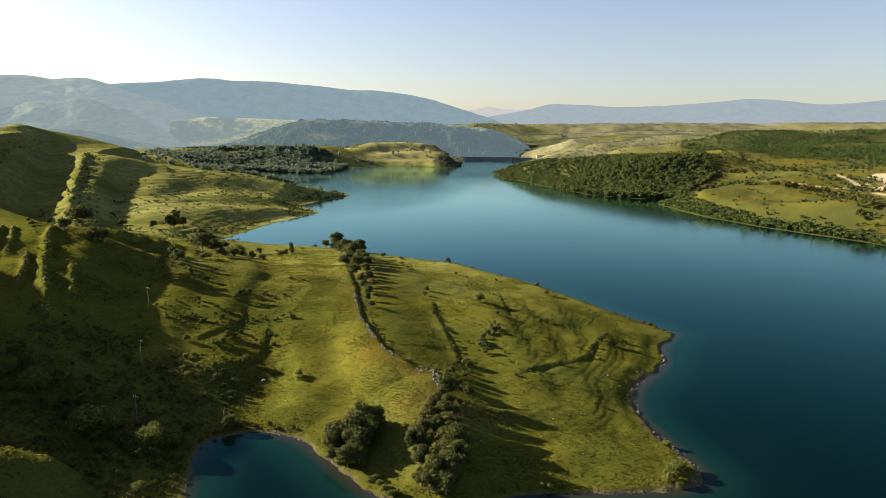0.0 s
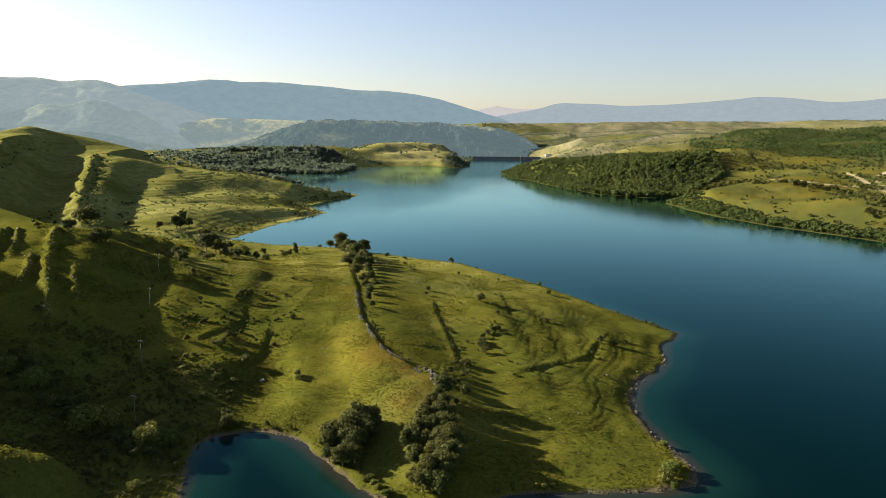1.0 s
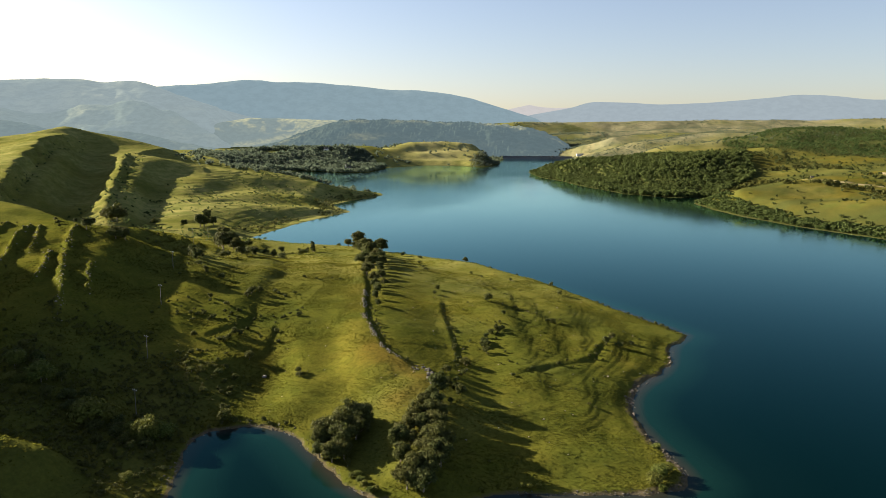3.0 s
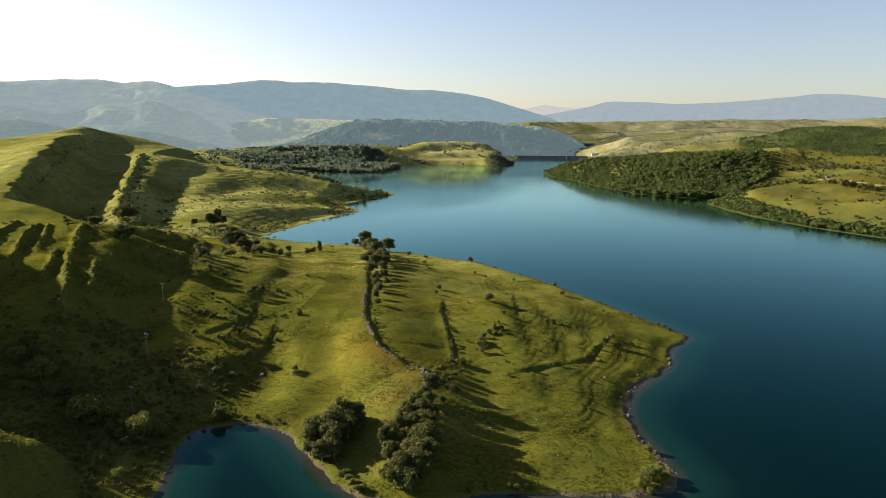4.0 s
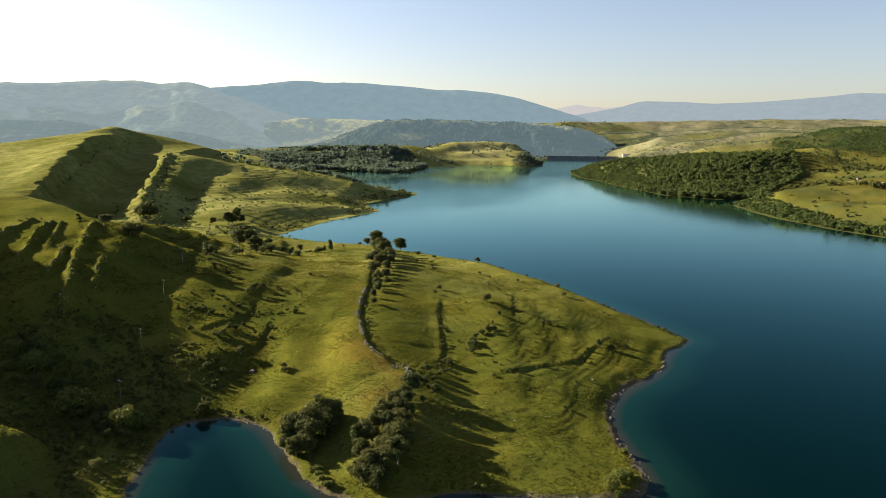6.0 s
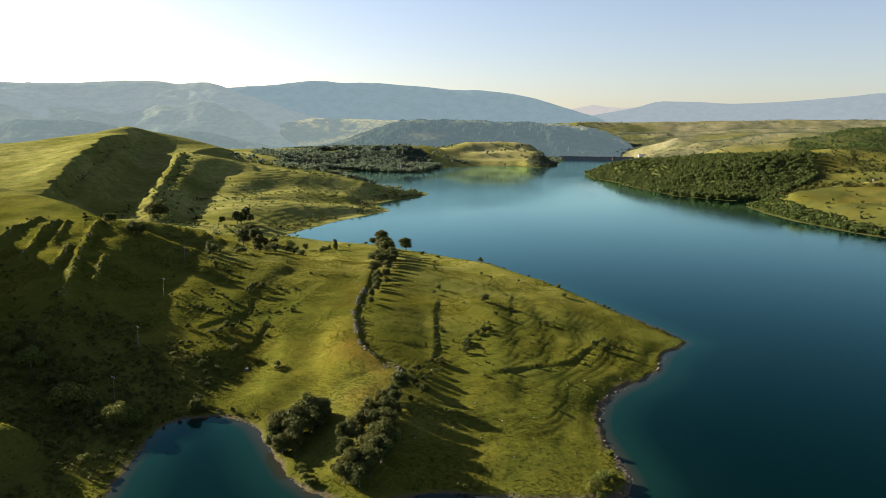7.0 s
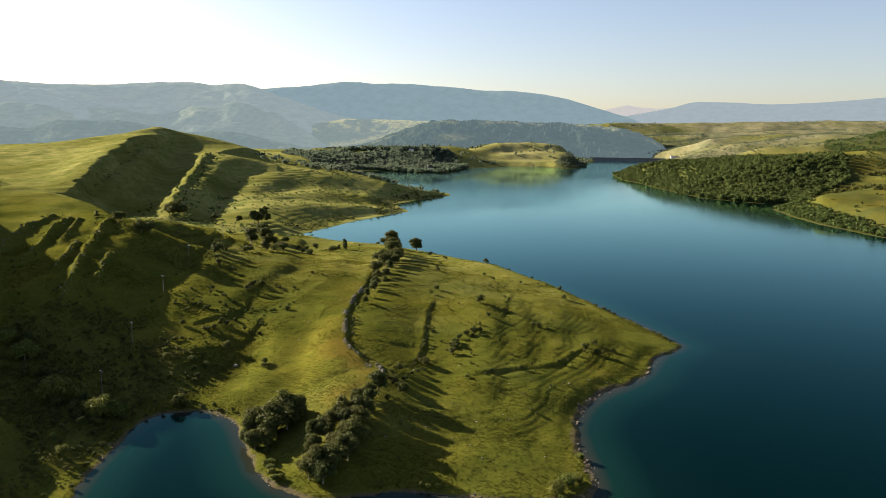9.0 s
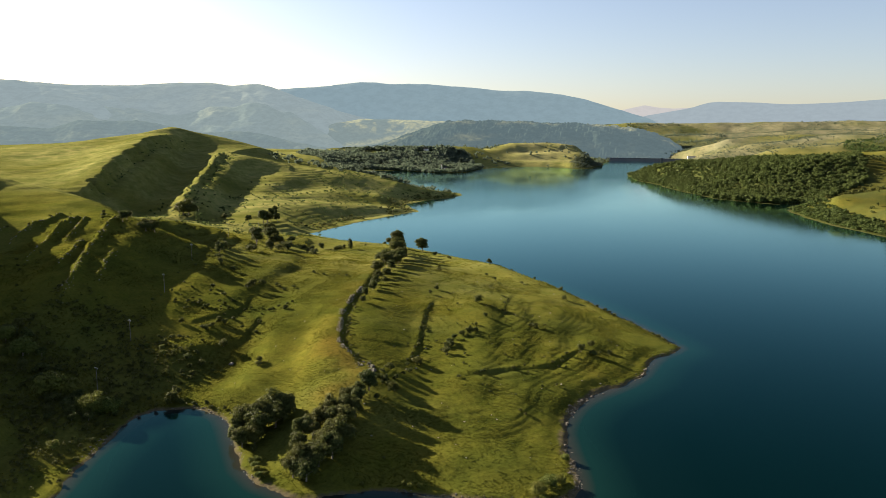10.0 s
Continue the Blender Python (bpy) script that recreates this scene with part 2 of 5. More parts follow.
    for line, rise, half in RIDGES:
        s, along = side_of_line(x, y, line)
        s = s + 0.9 * vnoise(x / 6.0, y / 6.0, 72) + 0.5 * vnoise(x / 2.3, y / 2.3, 75)
        z = z + rise * (1 + 0.45 * fbm(x, y, 8.0, 3, 76)) * np.exp(-(s / half) ** 2) * smooth(0, 0.1, along) * smooth(1.0, 0.9, along)
    shore = np.where(d > 0, np.minimum(z, 0.10 + 0.80 * d * (1 - smooth(8, 1.5, d) * np.clip(0.55 + 0.4 * fbm(x, y, 11, 3, 8), 0.1, 0.85))), np.maximum(d * 0.16, -14))
    return np.where(d > 0, np.maximum(shore, 0.02), shore), d
# ---- end of plan ----

# ---- materials ----
class Shader:
    """A node material, written as expressions."""

    def __init__(self, name):
        self.mat = bpy.data.materials.new(name)
        self.mat.use_nodes = True
        self.nt = self.mat.node_tree
        self.bsdf = self.nt.nodes["Principled BSDF"]

    def put(self, socket, value):
        if isinstance(value, bpy.types.NodeSocket):
            self.nt.links.new(value, socket)
        elif isinstance(value, tuple) and len(value) == 3 and socket.type == "RGBA":
            socket.default_value = (*value, 1.0)
        else:
            socket.default_value = value

    def node(self, kind, out=0, **ins):
        n = self.nt.nodes.new(kind)
        for key, value in ins.items():
            self.put(n.inputs[key.replace("_", " ")], value)
        return n.outputs[out]

    def where(self):
        return self.node("ShaderNodeNewGeometry", "Position")

    def times(self, vec, by):
        n = self.nt.nodes.new("ShaderNodeVectorMath")
        n.operation = "MULTIPLY"
        self.put(n.inputs[0], vec)
        n.inputs[1].default_value = by
        return n.outputs[0]

    def noise(self, size, detail=4.0, vec=None, rough=0.55):
        """Noise of features about size metres, 0 to 1."""
        return self.node("ShaderNodeTexNoise", 0, Vector=vec if vec is not None else self.where(), Scale=1.0 / size, Detail=detail, Roughness=rough)

    def ramp(self, fac, lo, hi):
        return self.node("ShaderNodeMapRange", 0, Value=fac, From_Min=lo, From_Max=hi)

    def mix(self, fac, a, b):
        n = self.nt.nodes.new("ShaderNodeMix")
        n.data_type = "RGBA"
        self.put(n.inputs["Factor"], fac)
        self.put(n.inputs[6], a)
        self.put(n.inputs[7], b)
        return n.outputs[2]

    def math(self, op, a, b=0.0):
        n = self.nt.nodes.new("ShaderNodeMath")
        n.operation = op
        self.put(n.inputs[0], a)
        self.put(n.inputs[1], b)
        return n.outputs[0]

    def attr(self, name):
        n = self.nt.nodes.new("ShaderNodeAttribute")
        n.attribute_name = name
        return n.outputs["Fac"]

    def random(self):
        return self.node("ShaderNodeObjectInfo", "Random")

    def island(self):
        return self.node("ShaderNodeNewGeometry", "Random Per Island")

    def bump(self, height, strength=0.5, distance=0.1):
        return self.node("ShaderNodeBump", 0, Height=height, Strength=strength, Distance=distance)

    def finish(self, base, rough=0.9, normal=None, **more):
        self.put(self.bsdf.inputs["Base Color"], base)
        self.put(self.bsdf.inputs["Roughness"], rough)
        if normal is not None:
            self.put(self.bsdf.inputs["Normal"], normal)
        for key, value in more.items():
            self.put(self.bsdf.inputs[key.replace("_", " ")], value)
        return self.mat


def ground_material():
    s = Shader("meadow_ground")
    field, patch, tuft, blade = s.noise(70, 3), s.noise(9, 4), s.noise(1.2, 5, None, 0.65), s.noise(0.35, 2)
    green = s.mix(s.ramp(patch, 0.35, 0.7), (0.041, 0.050, 0.009), (0.070, 0.076, 0.012))
    green = s.mix(s.ramp(field, 0.35, 0.65), green, s.mix(s.ramp(patch, 0.3, 0.7), (0.071, 0.076, 0.010), (0.101, 0.090, 0.015)))
    streak = s.ramp(s.noise(13, 5, s.times(s.where(), (0.55, 1.0, 2.6)), 0.66), 0.36, 0.64)
    dry_haze = s.mix(streak, (0.115, 0.128, 0.036), s.mix(s.ramp(patch, 0.3, 0.7), (0.255, 0.230, 0.080), (0.190, 0.182, 0.060)))
    green = s.mix(s.attr("gold"), green, s.mix(s.ramp(patch, 0.3, 0.7), (0.094, 0.068, 0.013), (0.122, 0.076, 0.016)))
    base = s.mix(s.attr("dry_haze"), green, dry_haze)
    base = s.mix(s.ramp(tuft, 0.58, 0.34), base, s.mix(0.34, base, (0.014, 0.020, 0.005)))
    base = s.mix(s.ramp(tuft, 0.60, 0.90), base, (0.098, 0.096, 0.022))
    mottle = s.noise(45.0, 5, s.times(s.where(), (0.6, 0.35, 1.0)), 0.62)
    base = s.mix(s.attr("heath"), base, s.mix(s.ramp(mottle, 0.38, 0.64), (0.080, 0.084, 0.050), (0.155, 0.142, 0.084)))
    clump = s.noise(5.0, 5, None, 0.7)
    base = s.mix(s.ramp(clump, 0.53, 0.72), base, s.mix(0.32, base, (0.018, 0.026, 0.006)))
    base = s.mix(s.attr("wood_dim"), base, s.mix(s.ramp(tuft, 0.3, 0.7), (0.027, 0.034, 0.011), (0.052, 0.058, 0.018)))
    rock = s.mix(s.ramp(tuft, 0.35, 0.65), (0.095, 0.075, 0.050), (0.045, 0.037, 0.027))
    base = s.mix(s.attr("bare"), base, rock)
    base = s.mix(s.attr("pale"), base, s.mix(s.ramp(tuft, 0.3, 0.7), (0.36, 0.30, 0.19), (0.26, 0.22, 0.14)))
    h = s.math("ADD", s.math("MULTIPLY", tuft, 0.8), s.math("MULTIPLY", blade, 0.25))
    return s.finish(base, 0.95, s.bump(h, 0.7, 0.4), Specular_IOR_Level=0.0)


def water_material():
    """Lake water: a green-blue body under a glossy surface that reflects more at a flat angle."""
    s = Shader("lake_water")
    deep = s.attr("deep")
    body = s.mix(s.ramp(deep, 0.0, 0.13), (0.020, 0.018, 0.014), (0.0026, 0.0128, 0.0105))
    body = s.mix(s.ramp(deep, 0.16, 0.45), body, (0.0007, 0.0050, 0.0046))
    body = s.mix(s.ramp(deep, 0.45, 1.0), body, (0.0002, 0.0036, 0.0031))
    calm = s.ramp(s.noise(300, 3, s.times(s.where(), (1.0, 0.35, 1.0))), 0.35, 0.7)
    ripple = s.noise(2.4, 3, s.times(s.where(), (1.0, 0.6, 1.0)))
    wave = s.bump(ripple, s.math("ADD", s.math("MULTIPLY", calm, 0.06), 0.02), 0.4)
    under = s.node("ShaderNodeBsdfDiffuse", 0, Color=body)
    flat = s.node("ShaderNodeFresnel", 0, IOR=1.25)
    over = s.node("ShaderNodeBsdfGlossy", 0, Color=s.mix(s.ramp(flat, 0.08, 0.65), (0.14, 0.45, 0.50), (0.68, 0.975, 0.985)), Roughness=s.math("ADD", s.math("MULTIPLY", calm, 0.09), 0.05), Normal=wave)
    share = s.math("MINIMUM", s.math("MULTIPLY", s.math("POWER", flat, 1.3), 1.8), 0.97)
    mixed = s.nt.nodes.new("ShaderNodeMixShader")
    s.nt.links.new(share, mixed.inputs[0])
    s.nt.links.new(under, mixed.inputs[1])
    s.nt.links.new(over, mixed.inputs[2])
    s.nt.links.new(mixed.outputs[0], s.nt.nodes["Material Output"].inputs["Surface"])
    return s.mat


def leaf_material(name, dark, light, gloss=0.04, thin=0.3):
    s = Shader(name)
    tone = s.mix(s.island(), dark, light)
    tone = s.mix(s.math("MULTIPLY", s.random(), 0.5), tone, (light[0] * 1.15, light[1] * 0.9, light[2] * 0.8))
    s.finish(tone, 0.6, Specular_IOR_Level=gloss)
    glow = s.node("ShaderNodeBsdfTranslucent", 0, Color=tone)
    mixed = s.nt.nodes.new("ShaderNodeMixShader")
    mixed.inputs[0].default_value = thin
    s.nt.links.new(s.bsdf.outputs[0], mixed.inputs[1])
    s.nt.links.new(glow, mixed.inputs[2])
    s.nt.links.new(mixed.outputs[0], s.nt.nodes["Material Output"].inputs["Surface"])
    return s.mat


def plain_material(name, a, b, size=0.5, rough=0.8, bump=0.4, metal=0.0):
    s = Shader(name)
    n, fine = s.noise(size, 4), s.noise(size * 0.2, 3)
    return s.finish(s.mix(s.ramp(n, 0.3, 0.7), a, b), rough, s.bump(fine, bump, size * 0.1), Metallic=metal)


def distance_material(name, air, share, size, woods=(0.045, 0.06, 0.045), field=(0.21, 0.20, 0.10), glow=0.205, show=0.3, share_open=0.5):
    """Far hills with evening haze painted in as glow: woods, groves and paler meadows."""
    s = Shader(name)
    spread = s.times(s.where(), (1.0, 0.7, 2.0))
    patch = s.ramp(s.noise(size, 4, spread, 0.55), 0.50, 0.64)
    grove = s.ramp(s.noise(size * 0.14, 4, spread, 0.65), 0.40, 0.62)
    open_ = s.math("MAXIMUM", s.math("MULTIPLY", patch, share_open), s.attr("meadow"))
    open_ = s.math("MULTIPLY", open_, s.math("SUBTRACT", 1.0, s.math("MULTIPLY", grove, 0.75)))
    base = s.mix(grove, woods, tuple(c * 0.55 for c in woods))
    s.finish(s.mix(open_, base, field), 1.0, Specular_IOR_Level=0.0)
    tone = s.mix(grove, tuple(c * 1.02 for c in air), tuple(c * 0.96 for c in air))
    # emission stands in for the haze; meadow patches tint it
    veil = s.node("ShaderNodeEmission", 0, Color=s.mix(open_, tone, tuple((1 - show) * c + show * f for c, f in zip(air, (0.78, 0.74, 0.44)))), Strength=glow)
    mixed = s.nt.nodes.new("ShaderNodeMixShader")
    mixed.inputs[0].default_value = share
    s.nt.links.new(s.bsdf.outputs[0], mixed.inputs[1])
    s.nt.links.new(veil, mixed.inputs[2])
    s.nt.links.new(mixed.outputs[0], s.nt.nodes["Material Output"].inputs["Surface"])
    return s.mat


GROUND, WATER = ground_material(), water_material()
LEAF_OAK = leaf_material("oak_leaves", (0.028, 0.039, 0.013), (0.074, 0.086, 0.025))
LEAF_PALE = leaf_material("willow_leaves", (0.045, 0.068, 0.014), (0.11, 0.125, 0.03))
LEAF_WOOD = leaf_material("woodland_leaves", (0.027, 0.048, 0.016), (0.062, 0.090, 0.027), 0.04, 0.38)
BARK = plain_material("bark", (0.09, 0.07, 0.05), (0.17, 0.14, 0.11), 0.3, 0.9, 0.8)
# distant foliage: haze painted in by paling and bluing the leaf colour
LEAF_HAZY = leaf_material("hazed_wood_leaves", (0.056, 0.080, 0.058), (0.086, 0.112, 0.074), 0.04, 0.5)

# ---- meshes ----
def mesh_from(name, verts, faces, material, smooth_shade=False):
    """A mesh from numpy arrays: faces all of one length."""
    me = bpy.data.meshes.new(name)
    verts, faces = np.asarray(verts, np.float32), np.asarray(faces, np.int32)
    n, k = faces.shape
    me.vertices.add(len(verts))
    me.vertices.foreach_set("co", verts.ravel())
    me.loops.add(n * k)
    me.loops.foreach_set("vertex_index", faces.ravel())
    me.polygons.add(n)
    me.polygons.foreach_set("loop_start", np.arange(0, n * k, k, dtype=np.int32))
    me.polygons.foreach_set("loop_total", np.full(n, k, np.int32))
    me.polygons.foreach_set("use_smooth", np.full(n, smooth_shade))
    me.update(calc_edges=True)
    me.materials.append(material)
    return me


def values(me, name, data):
    a = me.attributes.new(name, "FLOAT", "POINT")
    a.data.foreach_set("value", np.asarray(data, np.float32))


def grid_faces(nu, nv, closed=False):
    i, j = np.meshgrid(np.arange(nu if closed else nu - 1), np.arange(nv - 1), indexing="ij")
    a, b = i * nv + j, ((i + 1) % nu) * nv + j
    return np.stack([a, b, b + 1, a + 1], -1).reshape(-1, 4)


def in_ring(x, y, ring):
    inside = np.zeros(np.shape(x), bool)
    for p, q in zip(ring, ring[1:] + ring[:1]):
        if p[1] != q[1]:
            cross = (p[1] > y) != (q[1] > y)
            inside ^= cross & (x < (q[0] - p[0]) * (y - p[1]) / (q[1] - p[1]) + p[0])
    return inside


HUB = (50.0, -40.0)
WOOD_HILL = [(36, 1905), (46, 1745), (100, 1505), (158, 1332), (195, 1225), (245, 1198), (325, 1178), (400, 1250), (440, 1300), (462, 1390), (470, 1480),
             (360, 1570), (265, 1655), (150, 1780), (90, 1860)]
WOOD_EAST = [(540, 1880), (575, 1600), (640, 1545), (690, 1390), (760, 1250), (1100, 1300), (1500, 1800), (1700, 2500), (1100, 2450), (760, 2250), (580, 2050)]
WOOD_POINT = [(-125, 2195), (-85, 2225), (-58, 2440), (-64, 2600), (-120, 2560), (-118, 2420), (-150, 2300)]
WOOD_VILLAGE = [(-1000, 2050), (-760, 1800), (-560, 1815), (-440, 1752), (-378, 1800), (-382, 2060), (-425, 2130), (-480, 2235), (-560, 2250),
                (-700, 2220), (-900, 2130)]
WOOD_GORGE = [(130, 3140), (330, 3160), (420, 3450), (470, 4050), (260, 4330), (-40, 4330), (-120, 3600)]
WOOD_DAM = [(-90, 2300), (-55, 2445), (-62, 2990), (-30, 3100), (150, 3120), (260, 3300), (200, 3500), (-400, 3450), (-700, 3000), (-250, 2820), (-70, 2560)]


QUARRY = [(552, 985), (565, 1040), (600, 1075), (660, 1110), (720, 1080), (650, 1000), (590, 920), (556, 930)]
DAM_BANK = [(215, 3060), (190, 2850), (250, 2760), (330, 2850), (330, 3080), (260, 3150)]
TRACKS = [([(440, 1075), (467, 1040), (496, 1017), (520, 1002), (540, 960)], 3.0), ([(560, 1100), (545, 1000), (535, 900), (560, 800)], 5.0)]


def ripe(x, y):
    """How golden the grass of the field above the old wall is."""
    s, _ = side_of_line(x, y, BANK)
    g = smooth(0, 3, s) * smooth(20, 5, s) * (0.25 + 0.45 * smooth(282, 250, y))
    g = np.maximum(g, 0.8 * np.exp(-((x + 9) / 8) ** 2 - ((y - 236) / 15) ** 2))
    g = np.maximum(g, 0.10 * smooth(0, 4, s) * smooth(62, 50, s)) * smooth(520, 440, y)
    g = np.maximum(np.minimum(g, 1.0), 0.4 * smooth(280, 380, x) * smooth(300, 500, y) * smooth(2200, 1700, y))
    return g * smooth(-0.9, 0.1, fbm(x, y, 20, 3, 40))


def covers(x, y, z, d):
    """How dry, bare and wooded the ground is, some haze and shade painted in."""
    far = np.hypot(x - 50, y)
    dry_haze = smooth(0.0, 0.7, 0.75 + 0.45 * fbm(x, y, 240, 3, 31)) * smooth(1500, 2300, far) * smooth(-200, 100, x) * 0.3
    dry_haze = np.maximum(dry_haze, (0.02 + 0.35 * fbm(x, y, 70, 3, 39)) * smooth(250, 400, x) * smooth(500, 900, far))
    dry_haze = np.maximum(dry_haze, 0.15 * np.exp(-((x + 14) / 10) ** 2 - ((y - 232) / 26) ** 2))
    dry_haze = np.maximum(dry_haze, 0.12 * smooth(0.2, 0.8, fbm(x, y, 45, 3, 33)))
    dry_haze = np.maximum(dry_haze, 1.0 * np.exp(-((x + 260) / 170) ** 4 - ((y - 2400) / 170) ** 4))
    # hill grass pales with distance: haze painted into the dry tone
    dry_haze = np.maximum(dry_haze, (0.72 + 0.4 * fbm(x, y, 90, 3, 36)) * smooth(480, 700, far) * smooth(100, -100, x))
    # far headland field: yellow grass, its colour also lightened for haze
    dry_haze = np.maximum(dry_haze, (0.36 + 0.15 * fbm(x, y, 40, 3, 49)) * smooth(310, 430, y) * smooth(640, 560, y) * smooth(-230, -150, x) * smooth(140, 100, x))
    bare = smooth(1.2, 0.3, d + 0.9 * fbm(x, y, 5, 3, 34) - 1.6 * smooth(0.0, 0.6, fbm(x, y, 38, 2, 45)) * smooth(40, 70, x)) * (d > -3) * 0.85
    bare = np.maximum(bare, smooth(0.45, 0.75, fbm(x, y, 60, 4, 35) * 0.7 + 0.25) * smooth(1300, 2400, far) * smooth(0, 200, x) * 0.35)
    bare = bare * (1 - 0.7 * smooth(250, 650, far))
    pale = in_ring(x, y, QUARRY) * smooth(-0.9, 0.2, fbm(x, y, 25, 3, 37))
    for line, wide in TRACKS:
        s, _ = side_of_line(x, y, line)
        pale = np.maximum(pale, 0.7 * smooth(wide, wide * 0.5, np.abs(s)))
    pale = np.maximum(pale, in_ring(x, y, DAM_BANK) * 0.12 * smooth(-0.4, 0.4, fbm(x, y, 40, 3, 38)))
    pale = np.maximum(pale, 0.26 * np.exp(-((x + 260) / 150) ** 4 - ((y - 2410) / 150) ** 4) * (0.7 + 0.4 * fbm(x, y, 60, 3, 46)))
    wood_dim = np.zeros(x.shape)
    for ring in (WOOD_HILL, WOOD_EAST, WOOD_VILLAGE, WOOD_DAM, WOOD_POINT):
        wood_dim = np.maximum(wood_dim, in_ring(x, y, ring) * 0.95)
    wood_dim = np.maximum(wood_dim, in_ring(x, y, WOOD_GORGE) * np.clip(0.4 + 0.6 * fbm(x, y, 120, 3, 48), 0.0, 0.8))
    wood_dim = np.maximum(wood_dim, 0.9 * smooth(24, 10, d) * (y > 600) * (far > 650) * ((x > 0) | (y > 1600)))
    # foot of the spur: its shade is deepened in the ground colour
    wood_dim = np.maximum(wood_dim, 0.35 * smooth(-62, -80, x) * smooth(275, 235, y) * smooth(-170, -140, x) * (far < 500))
    # eastern meadows: colour lowered in patches so the sunlit slope reads dimmer
    wood_dim = np.maximum(wood_dim, np.clip(0.42 + 0.5 * fbm(x, y, 55, 3, 43), 0.1, 0.85) * smooth(280, 360, x) * smooth(400, 600, y) * smooth(2000, 1700, y))
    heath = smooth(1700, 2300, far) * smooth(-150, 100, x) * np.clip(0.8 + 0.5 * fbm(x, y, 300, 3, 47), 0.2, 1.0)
    return dry_haze, bare, wood_dim, pale, heath


# ---- the ground: one sheet, finer where it is near ----
turn = np.concatenate([np.linspace(-58, 40, 720), np.linspace(40, 302, 60)[1:-1]])
reach = np.concatenate([np.linspace(60, 140, 8), np.geomspace(150, 4960, 730)])
A, R = np.meshgrid(np.radians(turn), reach, indexing="ij")
gx, gy = HUB[0] + np.sin(A) * R, HUB[1] + np.cos(A) * R
gz, gd = height(gx.ravel(), gy.ravel())
verts = np.stack([gx.ravel(), gy.ravel(), gz], -1)
me = mesh_from("ground", verts, grid_faces(len(turn), len(reach), True), GROUND, True)
for key, data in zip(("dry_haze", "bare", "wood_dim", "pale", "heath"), covers(gx.ravel(), gy.ravel(), gz, gd)):
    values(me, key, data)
values(me, "gold", ripe(gx.ravel(), gy.ravel()))
ground = tagged(new("ground", me), "grassy hills and meadows round the lake, lit low", "ground", kind="structure")

# ---- the water: one level sheet that carries its depth ----
wr = np.concatenate([[0.02], np.geomspace(30, 3600, 190)])
wa = np.radians(np.linspace(-60, 300, 560)[:-1])
A, R = np.meshgrid(wa, wr, indexing="ij")
wx, wy = HUB[0] + np.sin(A) * R, HUB[1] + np.cos(A) * R
wd = -shore_distance(wx.ravel(), wy.ravel())
verts = np.stack([wx.ravel(), wy.ravel(), np.zeros(wx.size)], -1)
verts = np.vstack([verts, [(HUB[0], HUB[1], 0)]])
quads = grid_faces(len(wa), len(wr), True)
keep = (wd[quads] > -60).any(1)
me = mesh_from("lake", verts, quads[keep], WATER, True)
values(me, "deep", np.append(np.clip(wd / 40.0, 0, 1), 1))
lake = tagged(new("lake", me), "still blue-green reservoir water, teal in its shallows", "lake", kind="structure")


# ---- far mountains and hazy hills ----
def far_ridge(name, label, radius, depth, profile, material, foot, seed, rough, spur=420, open_=None, canopy=0.0):
    """A mountain range along an arc: profile holds bearing and elevation of its crest; open_ gives its meadows."""
    bearing = np.radians(np.linspace(profile[0][0], profile[-1][0], 440))
    rise = np.interp(np.degrees(bearing), [p[0] for p in profile], [p[1] for p in profile])
    k = np.ones(9) / 9.0
    rise = np.convolve(np.pad(rise, 4, mode="edge"), k, mode="valid")
    top = 99 + radius * np.tan(np.radians(rise))
    v = np.linspace(0, 1, 60)
    B, V = np.meshgrid(bearing, v, indexing="ij")
    T = top[:, None]
    up = np.where(V < 0.8, np.sin(np.clip(V / 0.8, 0, 1) * math.pi / 2) ** 1.2, 1 - ((V - 0.8) / 0.2) ** 2)
    r = radius - depth * 0.8 + V * depth
    x, y = 48 + np.sin(B) * r, 3 + np.cos(B) * r
    z = foot + (T - foot) * up
    # spurs and gullies that run down towards the valley, slanting a little
    arc = radius * B + 0.55 * (r - radius) + 0.25 * spur * fbm(x, y, spur * 0.9, 2, seed + 5)
    fold = 1.1 * vnoise(arc / spur, r / (spur * 2.4), seed) + 0.5 * vnoise(arc / spur * 2.1, r / (spur * 1.1), seed + 1)
    fold = fold + 0.35 * (1 - 2 * np.abs(vnoise(arc / spur * 1.7, r / (spur * 1.3), seed + 3))) + 0.2 * fbm(x, y, spur * 0.3, 3, seed + 2)
    belly = np.sin(np.clip(V / 0.8, 0, 1) ** 0.8 * math.pi)
    z = z + (fold - 0.2) * rough * belly + fbm(x, y, 70, 3, seed + 9) * rough * 0.03
    z = z + canopy * (np.abs(vnoise(x / 13.0, y / 13.0, seed + 12)) + 0.6 * vnoise(x / 31.0, y / 31.0, seed + 13)) * smooth(0, 0.1, V)
    me = mesh_from(name, np.stack([x.ravel(), y.ravel(), z.ravel()], -1), grid_faces(*B.shape), material, True)
    deg = np.degrees(B)
    values(me, "meadow", (np.zeros(B.shape) if open_ is None else np.clip(open_(deg, V, fbm(x, y, 130, 4, seed + 7)), 0, 1)).ravel())
    return tagged(new(name, me), label, "mountain", kind="structure")


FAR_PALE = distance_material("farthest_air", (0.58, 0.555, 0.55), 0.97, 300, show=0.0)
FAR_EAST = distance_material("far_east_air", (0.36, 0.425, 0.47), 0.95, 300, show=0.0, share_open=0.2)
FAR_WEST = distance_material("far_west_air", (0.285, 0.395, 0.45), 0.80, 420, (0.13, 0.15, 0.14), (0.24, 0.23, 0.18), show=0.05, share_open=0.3)
